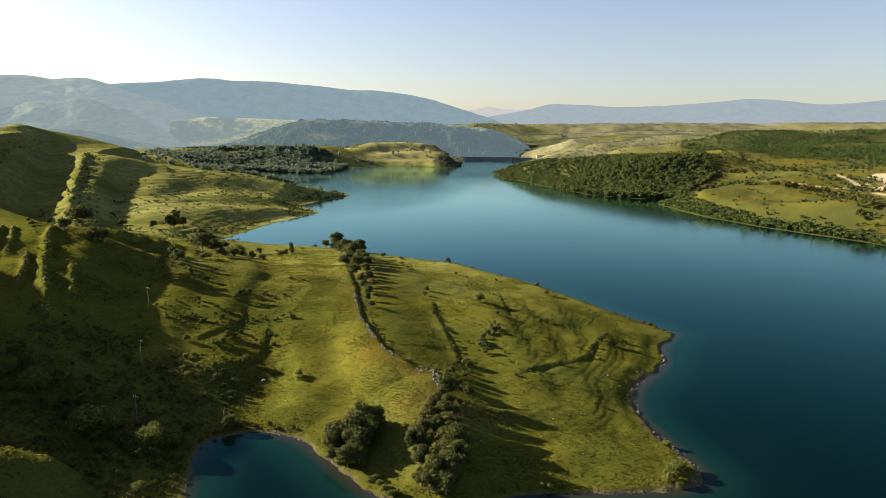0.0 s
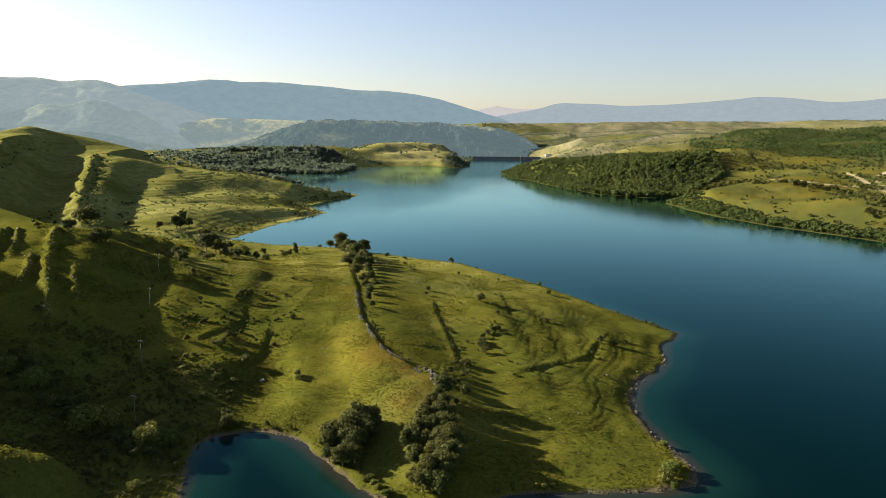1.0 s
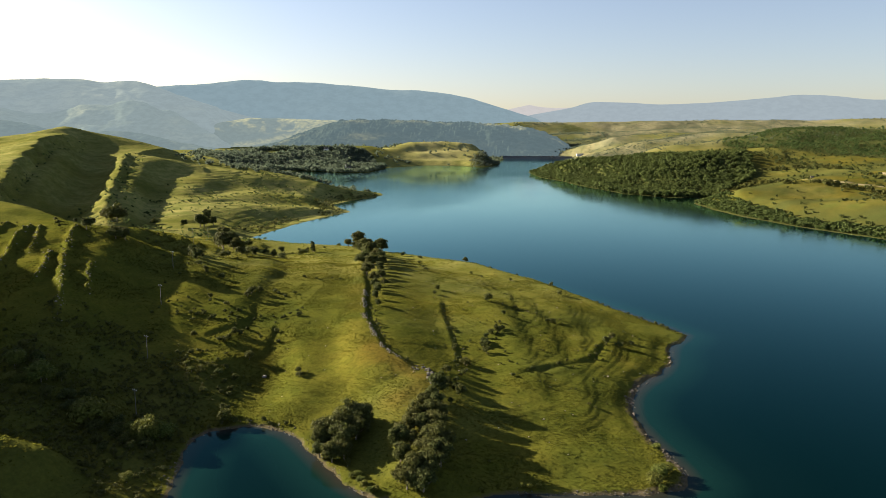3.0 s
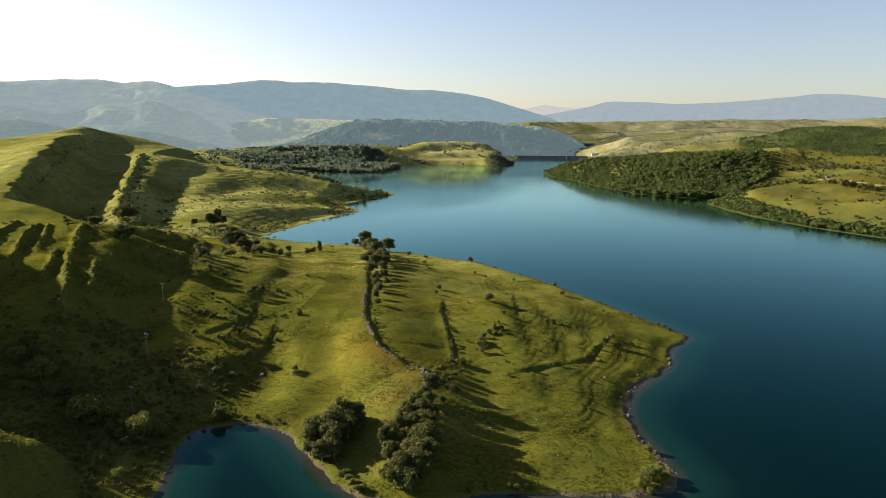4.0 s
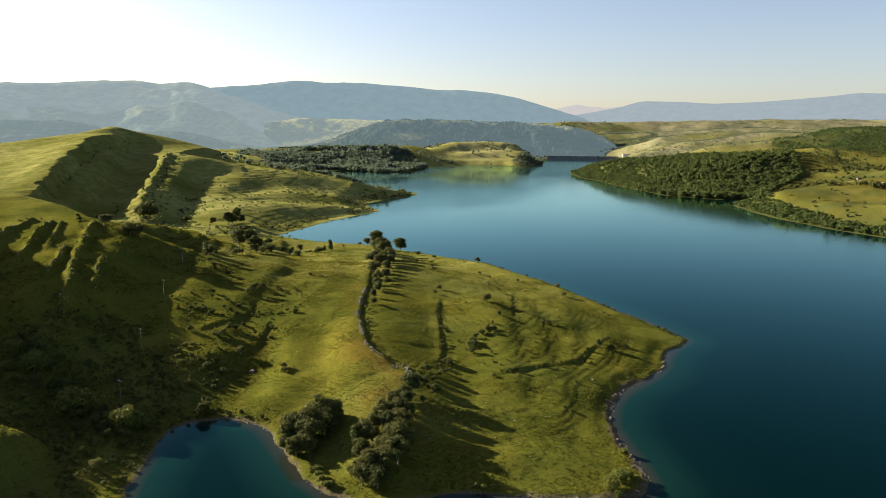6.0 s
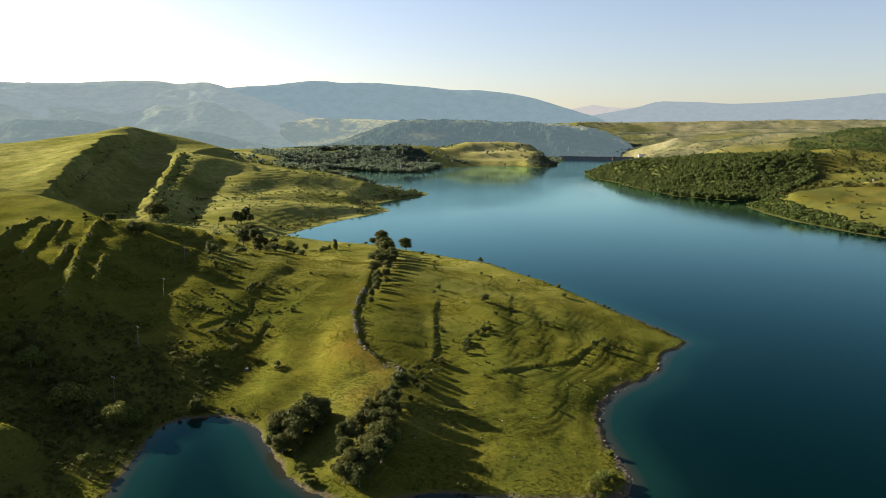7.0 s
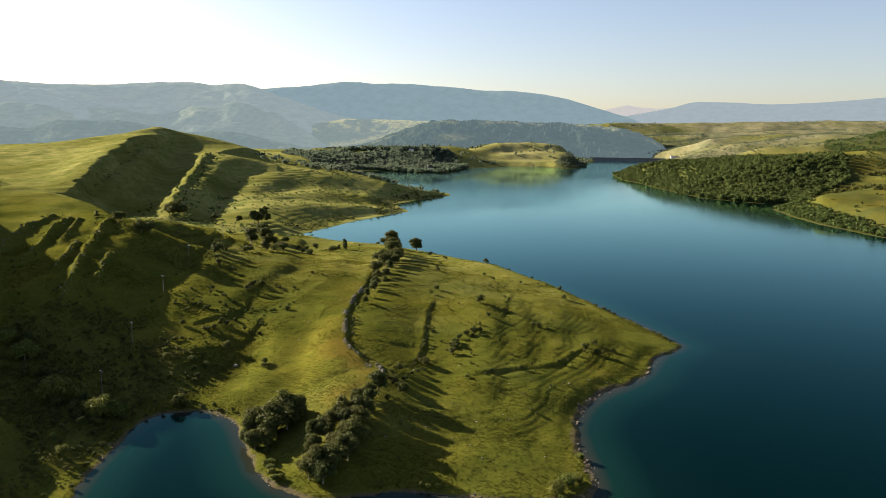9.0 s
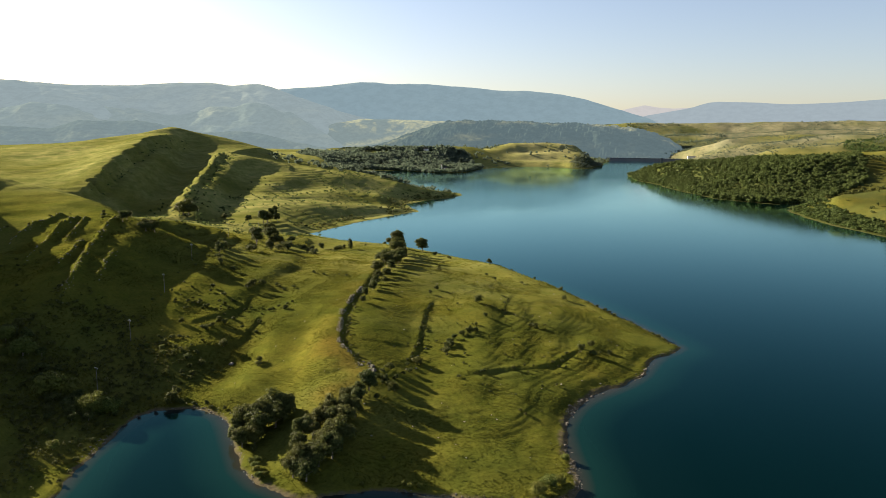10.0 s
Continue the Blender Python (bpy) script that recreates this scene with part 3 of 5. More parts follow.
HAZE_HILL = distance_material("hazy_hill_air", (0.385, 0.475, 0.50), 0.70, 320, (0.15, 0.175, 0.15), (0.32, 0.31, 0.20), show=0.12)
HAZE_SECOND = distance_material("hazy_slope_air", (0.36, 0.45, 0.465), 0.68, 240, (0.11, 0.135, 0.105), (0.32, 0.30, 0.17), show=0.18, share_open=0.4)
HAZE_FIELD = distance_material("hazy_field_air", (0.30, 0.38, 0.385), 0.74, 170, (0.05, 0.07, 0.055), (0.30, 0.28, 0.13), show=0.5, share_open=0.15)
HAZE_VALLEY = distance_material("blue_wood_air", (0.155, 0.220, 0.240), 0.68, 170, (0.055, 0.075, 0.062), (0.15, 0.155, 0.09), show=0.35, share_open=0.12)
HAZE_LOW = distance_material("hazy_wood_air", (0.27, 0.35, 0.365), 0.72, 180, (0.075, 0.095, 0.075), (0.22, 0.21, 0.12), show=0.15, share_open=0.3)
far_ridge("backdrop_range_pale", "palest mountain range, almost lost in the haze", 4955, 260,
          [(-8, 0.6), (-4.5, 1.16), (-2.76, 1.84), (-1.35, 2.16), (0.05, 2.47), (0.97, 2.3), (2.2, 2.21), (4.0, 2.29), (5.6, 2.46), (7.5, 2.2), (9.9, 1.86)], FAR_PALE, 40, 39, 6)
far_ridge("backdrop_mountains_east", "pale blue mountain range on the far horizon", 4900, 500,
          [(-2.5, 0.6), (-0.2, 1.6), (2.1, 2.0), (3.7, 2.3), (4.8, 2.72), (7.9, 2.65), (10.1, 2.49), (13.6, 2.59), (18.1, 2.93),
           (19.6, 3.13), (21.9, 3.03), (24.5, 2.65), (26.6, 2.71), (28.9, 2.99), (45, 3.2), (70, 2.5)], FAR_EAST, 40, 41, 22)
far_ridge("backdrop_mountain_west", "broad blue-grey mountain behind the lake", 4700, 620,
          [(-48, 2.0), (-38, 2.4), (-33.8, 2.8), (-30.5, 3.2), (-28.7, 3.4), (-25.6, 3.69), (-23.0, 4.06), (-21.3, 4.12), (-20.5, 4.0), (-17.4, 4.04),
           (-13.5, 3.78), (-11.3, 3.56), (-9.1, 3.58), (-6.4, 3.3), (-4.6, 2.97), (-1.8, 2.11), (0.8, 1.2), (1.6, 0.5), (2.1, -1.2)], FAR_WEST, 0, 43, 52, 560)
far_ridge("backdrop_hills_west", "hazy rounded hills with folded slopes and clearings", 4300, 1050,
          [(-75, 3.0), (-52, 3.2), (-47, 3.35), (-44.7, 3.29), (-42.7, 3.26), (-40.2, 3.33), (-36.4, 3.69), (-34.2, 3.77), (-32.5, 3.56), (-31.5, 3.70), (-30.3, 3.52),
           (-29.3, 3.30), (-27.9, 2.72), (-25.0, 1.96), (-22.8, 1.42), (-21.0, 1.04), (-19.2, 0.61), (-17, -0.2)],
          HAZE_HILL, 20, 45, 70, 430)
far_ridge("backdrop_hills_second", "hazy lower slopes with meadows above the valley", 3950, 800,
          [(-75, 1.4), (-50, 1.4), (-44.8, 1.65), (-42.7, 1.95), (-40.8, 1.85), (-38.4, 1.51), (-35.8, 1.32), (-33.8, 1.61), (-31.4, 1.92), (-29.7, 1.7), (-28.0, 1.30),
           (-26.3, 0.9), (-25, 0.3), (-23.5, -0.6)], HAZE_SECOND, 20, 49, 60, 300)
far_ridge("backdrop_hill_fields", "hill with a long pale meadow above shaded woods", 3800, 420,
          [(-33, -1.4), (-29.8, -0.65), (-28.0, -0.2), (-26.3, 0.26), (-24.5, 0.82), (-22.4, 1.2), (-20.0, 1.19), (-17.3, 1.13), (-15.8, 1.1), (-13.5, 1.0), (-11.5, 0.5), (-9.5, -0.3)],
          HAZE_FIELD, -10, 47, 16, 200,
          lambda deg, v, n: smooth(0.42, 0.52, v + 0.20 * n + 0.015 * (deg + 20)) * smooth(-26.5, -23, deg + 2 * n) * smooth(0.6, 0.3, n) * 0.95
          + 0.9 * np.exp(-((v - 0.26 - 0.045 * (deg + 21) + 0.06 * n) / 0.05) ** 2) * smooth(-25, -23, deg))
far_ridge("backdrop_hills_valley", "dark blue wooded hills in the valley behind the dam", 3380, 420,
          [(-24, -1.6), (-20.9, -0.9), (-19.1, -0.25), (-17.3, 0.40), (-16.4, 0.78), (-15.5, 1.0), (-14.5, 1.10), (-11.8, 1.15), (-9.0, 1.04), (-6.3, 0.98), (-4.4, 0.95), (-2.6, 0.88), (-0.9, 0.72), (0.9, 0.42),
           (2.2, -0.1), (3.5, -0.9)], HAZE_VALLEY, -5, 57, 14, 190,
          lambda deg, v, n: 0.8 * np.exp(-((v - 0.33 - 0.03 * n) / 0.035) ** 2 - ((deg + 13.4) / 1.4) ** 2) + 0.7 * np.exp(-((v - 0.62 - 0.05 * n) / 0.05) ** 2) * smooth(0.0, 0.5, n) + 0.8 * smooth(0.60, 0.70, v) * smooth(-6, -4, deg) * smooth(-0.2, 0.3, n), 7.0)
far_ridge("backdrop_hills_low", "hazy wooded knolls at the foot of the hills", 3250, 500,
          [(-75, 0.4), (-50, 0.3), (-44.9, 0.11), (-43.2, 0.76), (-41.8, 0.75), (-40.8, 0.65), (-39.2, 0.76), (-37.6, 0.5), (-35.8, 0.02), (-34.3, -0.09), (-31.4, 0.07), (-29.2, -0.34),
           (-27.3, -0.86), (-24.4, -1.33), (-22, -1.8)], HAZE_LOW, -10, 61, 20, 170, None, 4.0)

# ---- trees ----
def crown_arrays(rng, lobes, leaves, leaf, height_, width, base=0.0, lean=0.35):
    """Leaf clumps over a crown of several lobes: vertices and quads."""
    centres, radii = [], []
    for k in range(lobes):
        a, f = 2.4 * k + rng.uniform(-0.6, 0.6), rng.uniform(0.22, 0.80)
        dome = math.sqrt(max(0.0, 1.0 - ((f - 0.36) / 0.62) ** 2))
        off = width * 0.5 * dome * rng.uniform(0.2, 0.72)
        centres.append((off * math.cos(a), off * math.sin(a), base + height_ * f))
        radii.append(width * rng.uniform(0.17, 0.29) * (1.15 - 0.35 * f))
    centres, radii = np.array(centres), np.array(radii)
    pick = rng.choice(lobes, leaves, p=radii ** 2 / (radii ** 2).sum())
    n = rng.normal(size=(leaves, 3))
    n /= np.linalg.norm(n, axis=1)[:, None]
    n[:, 2] = np.where(n[:, 2] < -0.4, -n[:, 2], n[:, 2])
    inner = np.arange(leaves) < leaves // 5
    spread = np.where(inner, rng.uniform(0.15, 0.6, leaves), rng.uniform(0.68, 1.10, leaves))[:, None] * radii[pick][:, None]
    p = centres[pick] + n * spread * np.array([1, 1, 0.9])
    p[:, 2] = np.maximum(p[:, 2], base + leaf * 0.3)
    face = n + rng.normal(size=(leaves, 3)) * lean
    face /= np.linalg.norm(face, axis=1)[:, None]
    u = np.cross(face, rng.normal(size=(leaves, 3)))
    u /= np.linalg.norm(u, axis=1)[:, None]
    v = np.cross(face, u)
    size = (leaf * rng.uniform(0.6, 1.35, leaves) * np.where(inner, 2.0, 1.0))[:, None]
    u, v = u * size, v * size * rng.uniform(0.5, 0.9, leaves)[:, None]
    bulge = face * size * 0.25
    verts = np.stack([p - u, p - v + bulge, p + u, p + v + bulge], 1).reshape(-1, 3)
    return verts, np.arange(leaves * 4).reshape(-1, 4)


def scatter_mesh(name, spots, models, material):
    """Many plants joined into one mesh: spots hold x, y, z, size, turn, model."""
    vs, fs, at = [], [], 0
    for x, y, z, size, a, m in spots:
        v, f = models[int(m)]
        c, s = math.cos(a) * size, math.sin(a) * size
        vs.append(np.stack([v[:, 0] * c - v[:, 1] * s + x, v[:, 0] * s + v[:, 1] * c + y, v[:, 2] * size + z], -1))
        fs.append(f + at)
        at += len(v)
    return mesh_from(name, np.concatenate(vs), np.concatenate(fs), material)


def woodland(name, label, ring, spacing, tall, material, seed, leaves=56, keep=None, category="woodland"):
    """A wood of broad crowns inside a ring of the plan."""
    rng = np.random.default_rng(seed)
    xs, ys = [p[0] for p in ring], [p[1] for p in ring]
    nx, ny = int((max(xs) - min(xs)) / spacing) + 1, int((max(ys) - min(ys)) / spacing) + 1
    X, Y = np.meshgrid(np.arange(nx), np.arange(ny))
    x = min(xs) + (X.ravel() + rng.uniform(-0.75, 0.75, X.size)) * spacing
    y = min(ys) + (Y.ravel() + rng.uniform(-0.75, 0.75, X.size)) * spacing
    ok = in_ring(x, y, ring)
    x, y = x[ok], y[ok]
    z, d = height(x, y)
    ok = d > 1.0
    if keep is not None:
        ok &= rng.uniform(size=x.size) < keep(x, y)
    x, y, z = x[ok], y[ok], z[ok]
    models = [crown_arrays(rng, 6, leaves, tall * 0.125, tall * 0.92, tall * rng.uniform(1.1, 1.4), 0.0, 0.16) for _ in range(7)]
    spots = zip(x, y, z - 0.3, rng.uniform(0.5, 1.25, x.size) * (1 + 0.25 * fbm(x, y, 60, 2, seed)), rng.uniform(0, 6.28, x.size), rng.integers(0, 7, x.size))
    return tagged(new(name, scatter_mesh(name, list(spots), models, material)), label, category, kind="stuff")


woodland("woodland", "dense broadleaf wood on the hill above the lake", WOOD_HILL, 6.8, 9.0, LEAF_WOOD, 51, 84)
woodland("woodland_ridge", "scrubby oak wood on the rising plateau", WOOD_EAST, 11.0, 8.5, LEAF_WOOD, 52, 30, lambda x, y: 0.12 + 0.88 * (fbm(x, y, 110, 3, 61) > -0.02))
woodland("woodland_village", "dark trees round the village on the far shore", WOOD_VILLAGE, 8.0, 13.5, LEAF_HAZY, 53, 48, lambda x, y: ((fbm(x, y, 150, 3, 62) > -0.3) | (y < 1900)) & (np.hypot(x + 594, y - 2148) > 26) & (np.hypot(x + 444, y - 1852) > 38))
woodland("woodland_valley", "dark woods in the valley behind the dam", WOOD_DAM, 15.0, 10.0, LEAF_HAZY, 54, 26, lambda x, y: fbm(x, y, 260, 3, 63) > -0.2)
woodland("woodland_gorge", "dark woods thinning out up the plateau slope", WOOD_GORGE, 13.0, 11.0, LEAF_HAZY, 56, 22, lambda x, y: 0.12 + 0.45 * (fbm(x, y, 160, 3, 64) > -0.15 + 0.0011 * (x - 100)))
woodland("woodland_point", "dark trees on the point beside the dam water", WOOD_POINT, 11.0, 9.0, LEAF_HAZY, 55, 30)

# ---- trees and bushes, one by one ----
def rod(points, radii, sides=6):
    """A tapered tube through points."""
    pts = [Vector(p) for p in points]
    verts, faces = [], []
    for k, p in enumerate(pts):
        way = (pts[min(k + 1, len(pts) - 1)] - pts[max(k - 1, 0)]).normalized()
        u = way.cross(Vector((0.3, 0.9, 0.2))).normalized()
        v = way.cross(u)
        for a in range(sides):
            t = 2 * math.pi * a / sides
            verts.append(p + (u * math.cos(t) + v * math.sin(t)) * radii[k])
    for k in range(len(pts) - 1):
        for a in range(sides):
            b = (a + 1) % sides
            faces.append((k * sides + a, k * sides + b, (k + 1) * sides + b, (k + 1) * sides + a))
    return np.array([tuple(v) for v in verts]), np.array(faces)


def joined(pieces):
    vs, fs, at = [], [], 0
    for v, f in pieces:
        vs.append(np.asarray(v, float))
        fs.append(np.asarray(f) + at)
        at += len(v)
    return np.concatenate(vs), np.concatenate(fs)


def part(name, me, parent, label=""):
    ob = new(name, me)
    ob.parent = parent
    if label:
        tagged(ob, label)
    return ob


def plant(name, category, seed, tall, wide, leaves, leaf, lobes, material, bare=0.12, trunk=0.03):
    """A model of a tree or bush of the given height: an Empty with trunk and crown."""
    rng = np.random.default_rng(seed)
    root = new(name)
    root.empty_display_size = 0.5
    limbs = [rod([(0, 0, -0.6), (0.02 * tall, 0, tall * 0.25), (0, 0.03 * tall, tall * 0.6), (0, 0, tall * 0.85)],
                 [tall * trunk * 1.3, tall * trunk, tall * trunk * 0.6, tall * trunk * 0.15])]
    for k in range(5):
        a, h = rng.uniform(0, 6.28), tall * rng.uniform(0.12, 0.45)
        out = wide * rng.uniform(0.25, 0.42)
        limbs.append(rod([(0, 0, h), (out * 0.5 * math.cos(a), out * 0.5 * math.sin(a), h + tall * 0.12),
                          (out * math.cos(a), out * math.sin(a), h + tall * 0.3)], [tall * trunk * 0.5, tall * trunk * 0.35, tall * trunk * 0.1], 5))
    part("trunk", mesh_from("trunk", *joined(limbs), BARK), root)
    v, f = crown_arrays(rng, lobes, leaves, leaf, tall * (1 - bare), wide, tall * bare)
    part("crown", mesh_from("crown", v, f, material), root)
    return tagged(root, category=category)


def set_out(models, spots, label, category, group, nominal):
    """Copies of the models at spots (x, y, height)."""
    rng = random.Random(len(spots) * 7 + int(nominal * 10))
    xs = np.array([p[0] for p in spots], float)
    ys = np.array([p[1] for p in spots], float)
    zs, _ = height(xs, ys)
    for (x, y, h), z in zip(spots, zs):
        k = h / nominal
        m = pose(x, y, max(float(z), 0.05) - 0.05 * k, 0, 0, rng.uniform(0, 360)) @ Matrix.Diagonal((k * rng.uniform(0.85, 1.2), k * rng.uniform(0.85, 1.2), k, 1))
        tagged(copy_thing(rng.choice(models), m), label, category, group)


def discard(models):
    for ob in models:
        for o in (*ob.children_recursive, ob):
            bpy.data.objects.remove(o)


OAKS = [plant("oak_tree", "tree", 100 + k, 8.0, 7.4 + 0.6 * k, 2900, 0.31, 14 + 2 * k, LEAF_OAK) for k in range(4)]
SLIM = [plant("poplar_tree", "tree", 120 + k, 8.0, 4.4, 1500, 0.27, 13, LEAF_OAK, 0.14, 0.022) for k in range(2)]
BUSHES = [plant("bush", "bush", 140 + k, 2.6, 3.2 + 0.4 * k, 620, 0.18, 9, LEAF_OAK, 0.0, 0.02) for k in range(4)]
PALES = [plant("willow_bush", "bush", 160 + k, 4.0, 5.0 + 0.6 * k, 1700, 0.21, 13, LEAF_PALE, 0.0, 0.02) for k in range(3)]

HEDGE_OAKS = [(-113.5, 560.7, 5.3), (-104.7, 546.4, 4.3), (-100.5, 546.0, 11.2), (-86.0, 505.2, 9.5), (-73.8, 469.7, 10.3), (-71.1, 440.8, 7.6),
              (-61.9, 418.9, 7.3), (-85.7, 565, 9.0), (-60.0, 397.0, 6.3), (-48.4, 366.6, 4.1), (-43.7, 351.1, 4.4), (-41.7, 335.1, 3.7),
              (-37.3, 321.9, 2.6), (-52.4, 380.7, 4.2), (-67.5, 458.6, 7.2), (-92, 518, 7.5), (-79, 489, 8.4), (-75, 482, 7.0), (-65, 452, 7.2), (-60, 438, 6.6),
              (-56, 424, 6.0), (-54, 406, 5.0), (-63, 430, 7.0), (-49, 386, 4.0), (-44, 370, 3.4), (-46, 358, 3.2)]
set_out(OAKS, [(x, y, h * 1.3) for x, y, h in HEDGE_OAKS], "dark leafy oak in the hedge along the field wall", "tree", "hedge trees", 8.0)
SLOPE_BUSHES = [(-129.8, 590, 2.9), (-59.5, 516.4, 3.2), (-61.9, 548.0, 1.8), (-43.8, 501.0, 2.3), (-40.1, 472.5, 1.8), (-28.7, 425.8, 2.3),
                (-32.1, 437.7, 1.7), (-8, 480, 3.7), (10.0, 470, 1.6), (28.5, 452, 1.6), (24.7, 426.0, 1.7), (49.5, 417.9, 2.9),
                (53.8, 399.9, 2.8), (76, 400, 1.3), (14.3, 353.4, 3.9), (-1.0, 439.9, 1.7), (6.5, 432.5, 1.7), (-15.0, 374.8, 2.9),
                (-15.0, 363.4, 2.0), (20.3, 312.4, 2.0), (47.3, 335.8, 2.4), (45.0, 335.9, 1.9), (71.3, 315.1, 4.1), (76.9, 314.1, 2.5),
                (74.9, 324.8, 2.6), (23.3, 332.0, 2.1), (83.5, 320.9, 2.1)]
set_out(BUSHES, SLOPE_BUSHES, "small round bush standing alone in the sloping meadow", "bush", "meadow bushes", 2.6)
ROW_TREES = [(-153.9, 430.0, 4.3), (-150.2, 426.3, 5.6), (-156.9, 461.3, 6.5), (-153.8, 456.1, 5.3), (-160.9, 495.5, 3.2), (-155.4, 498.0, 4.1),
             (-145.0, 472.0, 3.8), (-153.7, 511.1, 5.0), (-136.9, 465.7, 4.5), (-144.4, 525.5, 2.1), (-130.4, 492.5, 4.8), (-128.6, 512.2, 3.3),
             (-128.9, 543.3, 1.7), (-152.6, 407.1, 4.8), (-154.6, 445.7, 4.4)]
set_out(BUSHES, ROW_TREES, "rounded small tree in the row across the saddle", "tree", "saddle trees", 2.6)
set_out(SLIM, [(-130, 515, 9.5), (-131, 505, 5.5)], "slender upright tree standing on the skyline of the headland", "tree", "skyline trees", 8.0)
SHORE_TREES = [(-167.2, 436.7, 12.4), (-181.7, 482.1, 12.0), (-174.2, 475.5, 8.7), (-183.4, 464.4, 7.8), (-179.8, 509.8, 5.9), (-198.4, 506.2, 12.7),
               (-188.3, 470.4, 6.3), (-175.1, 471.5, 7.0), (-172.3, 481.1, 4.0)]
set_out(OAKS + SLIM, SHORE_TREES, "grey-green tall tree in the group above the cove", "tree", "cove trees", 8.0)
VALLEY_BUSHES = [(-156.2, 376.5, 7.0), (-148.9, 364.2, 3.1), (-138.3, 351.1, 3.9), (-168.7, 399.0, 6.1), (-161.5, 385.6, 5.9), (-128.3, 348.5, 2.9),
                 (-104.0, 329.4, 4.4), (-102.4, 335.7, 3.3), (-104.6, 325.4, 3.3), (-93.2, 282.6, 3.1), (-90.6, 283.0, 2.9), (-79.8, 265.5, 3.6),
                 (-94.5, 274.9, 2.3), (-93.7, 277.4, 2.1), (-84.7, 247.3, 2.6), (-78.3, 247.5, 2.6), (-76.1, 238.5, 2.5), (-69.4, 216.2, 4.6),
                 (-71.5, 221.9, 3.5), (-55.7, 218.7, 1.9), (-52.8, 216.8, 1.1), (-47.1, 217.1, 1.3), (-54.9, 253.9, 2.5), (-53.4, 250.7, 2.1),
                 (-109.0, 309.9, 2.1), (-113.8, 296.6, 2.3), (-120.4, 317.2, 2.4), (-108.5, 274.9, 2.4)]
set_out(BUSHES, VALLEY_BUSHES, "scrubby hawthorn bush on the rough valley slope", "bush", "valley bushes", 2.6)
CLUMP_OAKS = [(-22.6, 211.4, 9.6), (-19.5, 211.5, 8.0), (-25.6, 205.7, 9.0), (-28.3, 203.1, 8.6), (-22.7, 198.5, 8.4), (-29.0, 200.2, 6.2),
              (-24.2, 192.5, 5.8), (-26.9, 195.3, 4.2), (-33.0, 204.8, 2.8), (-18.9, 190.8, 2.4), (-26, 209.5, 8.0), (-30.5, 207, 6.5), (-20, 206, 7.5), (-24.5, 202, 8.2), (-21, 195, 6.0), (-29, 196, 4.6)]
set_out(OAKS, [(x, y, h * 1.12) for x, y, h in CLUMP_OAKS], "dense round oak in the clump above the pond", "tree", "clump of oaks", 8.0)
BANK_OAKS = [(3.4, 231.3, 6.4), (1.4, 225.7, 4.8), (-0.1, 218.6, 5.4), (-0.9, 209.6, 6.8), (2.1, 204.9, 5.6), (-3.0, 202.9, 5.8),
             (-4.1, 195.7, 6.4), (-0.7, 195.3, 5.4), (4.3, 198.6, 5.2), (-2.2, 188.0, 6.2), (2.9, 181.7, 7.4), (1.2, 179.0, 5.8),
             (-1.1, 181.6, 4.6), (8.5, 226.1, 1.9), (-2.3, 208.6, 4.6), (3.6, 212.0, 6.5), (6.0, 190.0, 6.5), (7.0, 184.0, 7.0), (5.5, 205.5, 6.8), (8.0, 196.5, 7.4), (9.5, 188, 7.2), (6.0, 178, 6.6), (4.5, 219, 5.6), (6.5, 212, 6.0)]
set_out(OAKS, [(x, y, h * 1.15) for x, y, h in BANK_OAKS], "tangled oak in the row down the bank to the water", "tree", "bank oaks", 8.0)
PALE_BUSHES = [(-14.5, 185.3, 1.8), (-12.8, 181.6, 2.1), (-11.2, 179.2, 2.1), (-9.0, 176.6, 2.1), (-16.1, 184.6, 1.5), (-7.4, 177.7, 1.7),
               (73.6, 196.7, 3.7), (70.8, 192.5, 3.3), (76.2, 199.9, 2.7), (76.0, 215.4, 2.0), (72.8, 189.4, 2.2), (-107.7, 199.9, 9.2),
               (-107.0, 203.1, 7.8), (-85.9, 196.7, 7.7), (-83.8, 199.9, 5.7), (-90.2, 196.5, 5.0), (-86.5, 195.0, 5.7), (21.9, 181.5, 1.2),
               (33.2, 185.2, 1.4), (35.5, 184.9, 1.5), (37.8, 185.6, 1.4)]
set_out(PALES, PALE_BUSHES, "pale green willow bush beside the water", "bush", "waterside willows", 4.0)
DARK_BUSHES = [(-132.4, 211.5, 7.0), (-134.9, 210.4, 4.5), (-131.6, 213.4, 5.0), (-145.1, 215.6, 6.8), (-138.9, 209.3, 2.9), (-134.6, 204.3, 3.2),
               (-85.4, 175.6, 2.4), (-76.9, 169.9, 3.3), (-141.8, 209.3, 3.3), (-105.9, 248.2, 1.5), (-109.1, 262.8, 1.4), (-143.7, 238.7, 1.8),
               (-102.7, 261.1, 2.1), (-94.2, 243.9, 2.6), (-98.4, 248.6, 2.0)]
COVE_BUSHES = [(-61.5, 157, 3.2), (-63.5, 163, 2.6), (-67, 169, 3.6), (-69.5, 175, 2.8), (-72, 181, 3.4), (-73.5, 187, 4.2), (-75, 193, 3.0), (-75.5, 199, 4.0), (-74.5, 205, 3.4), (-72, 211, 4.4),
               (-66, 217, 4.8), (-69, 214, 3.6), (-61, 218, 2.4), (-79, 190, 3.6), (-80, 200, 4.4), (-77, 178, 3.2), (-70, 164, 3.4), (-82, 208, 3.8), (-78, 215, 3.4)]
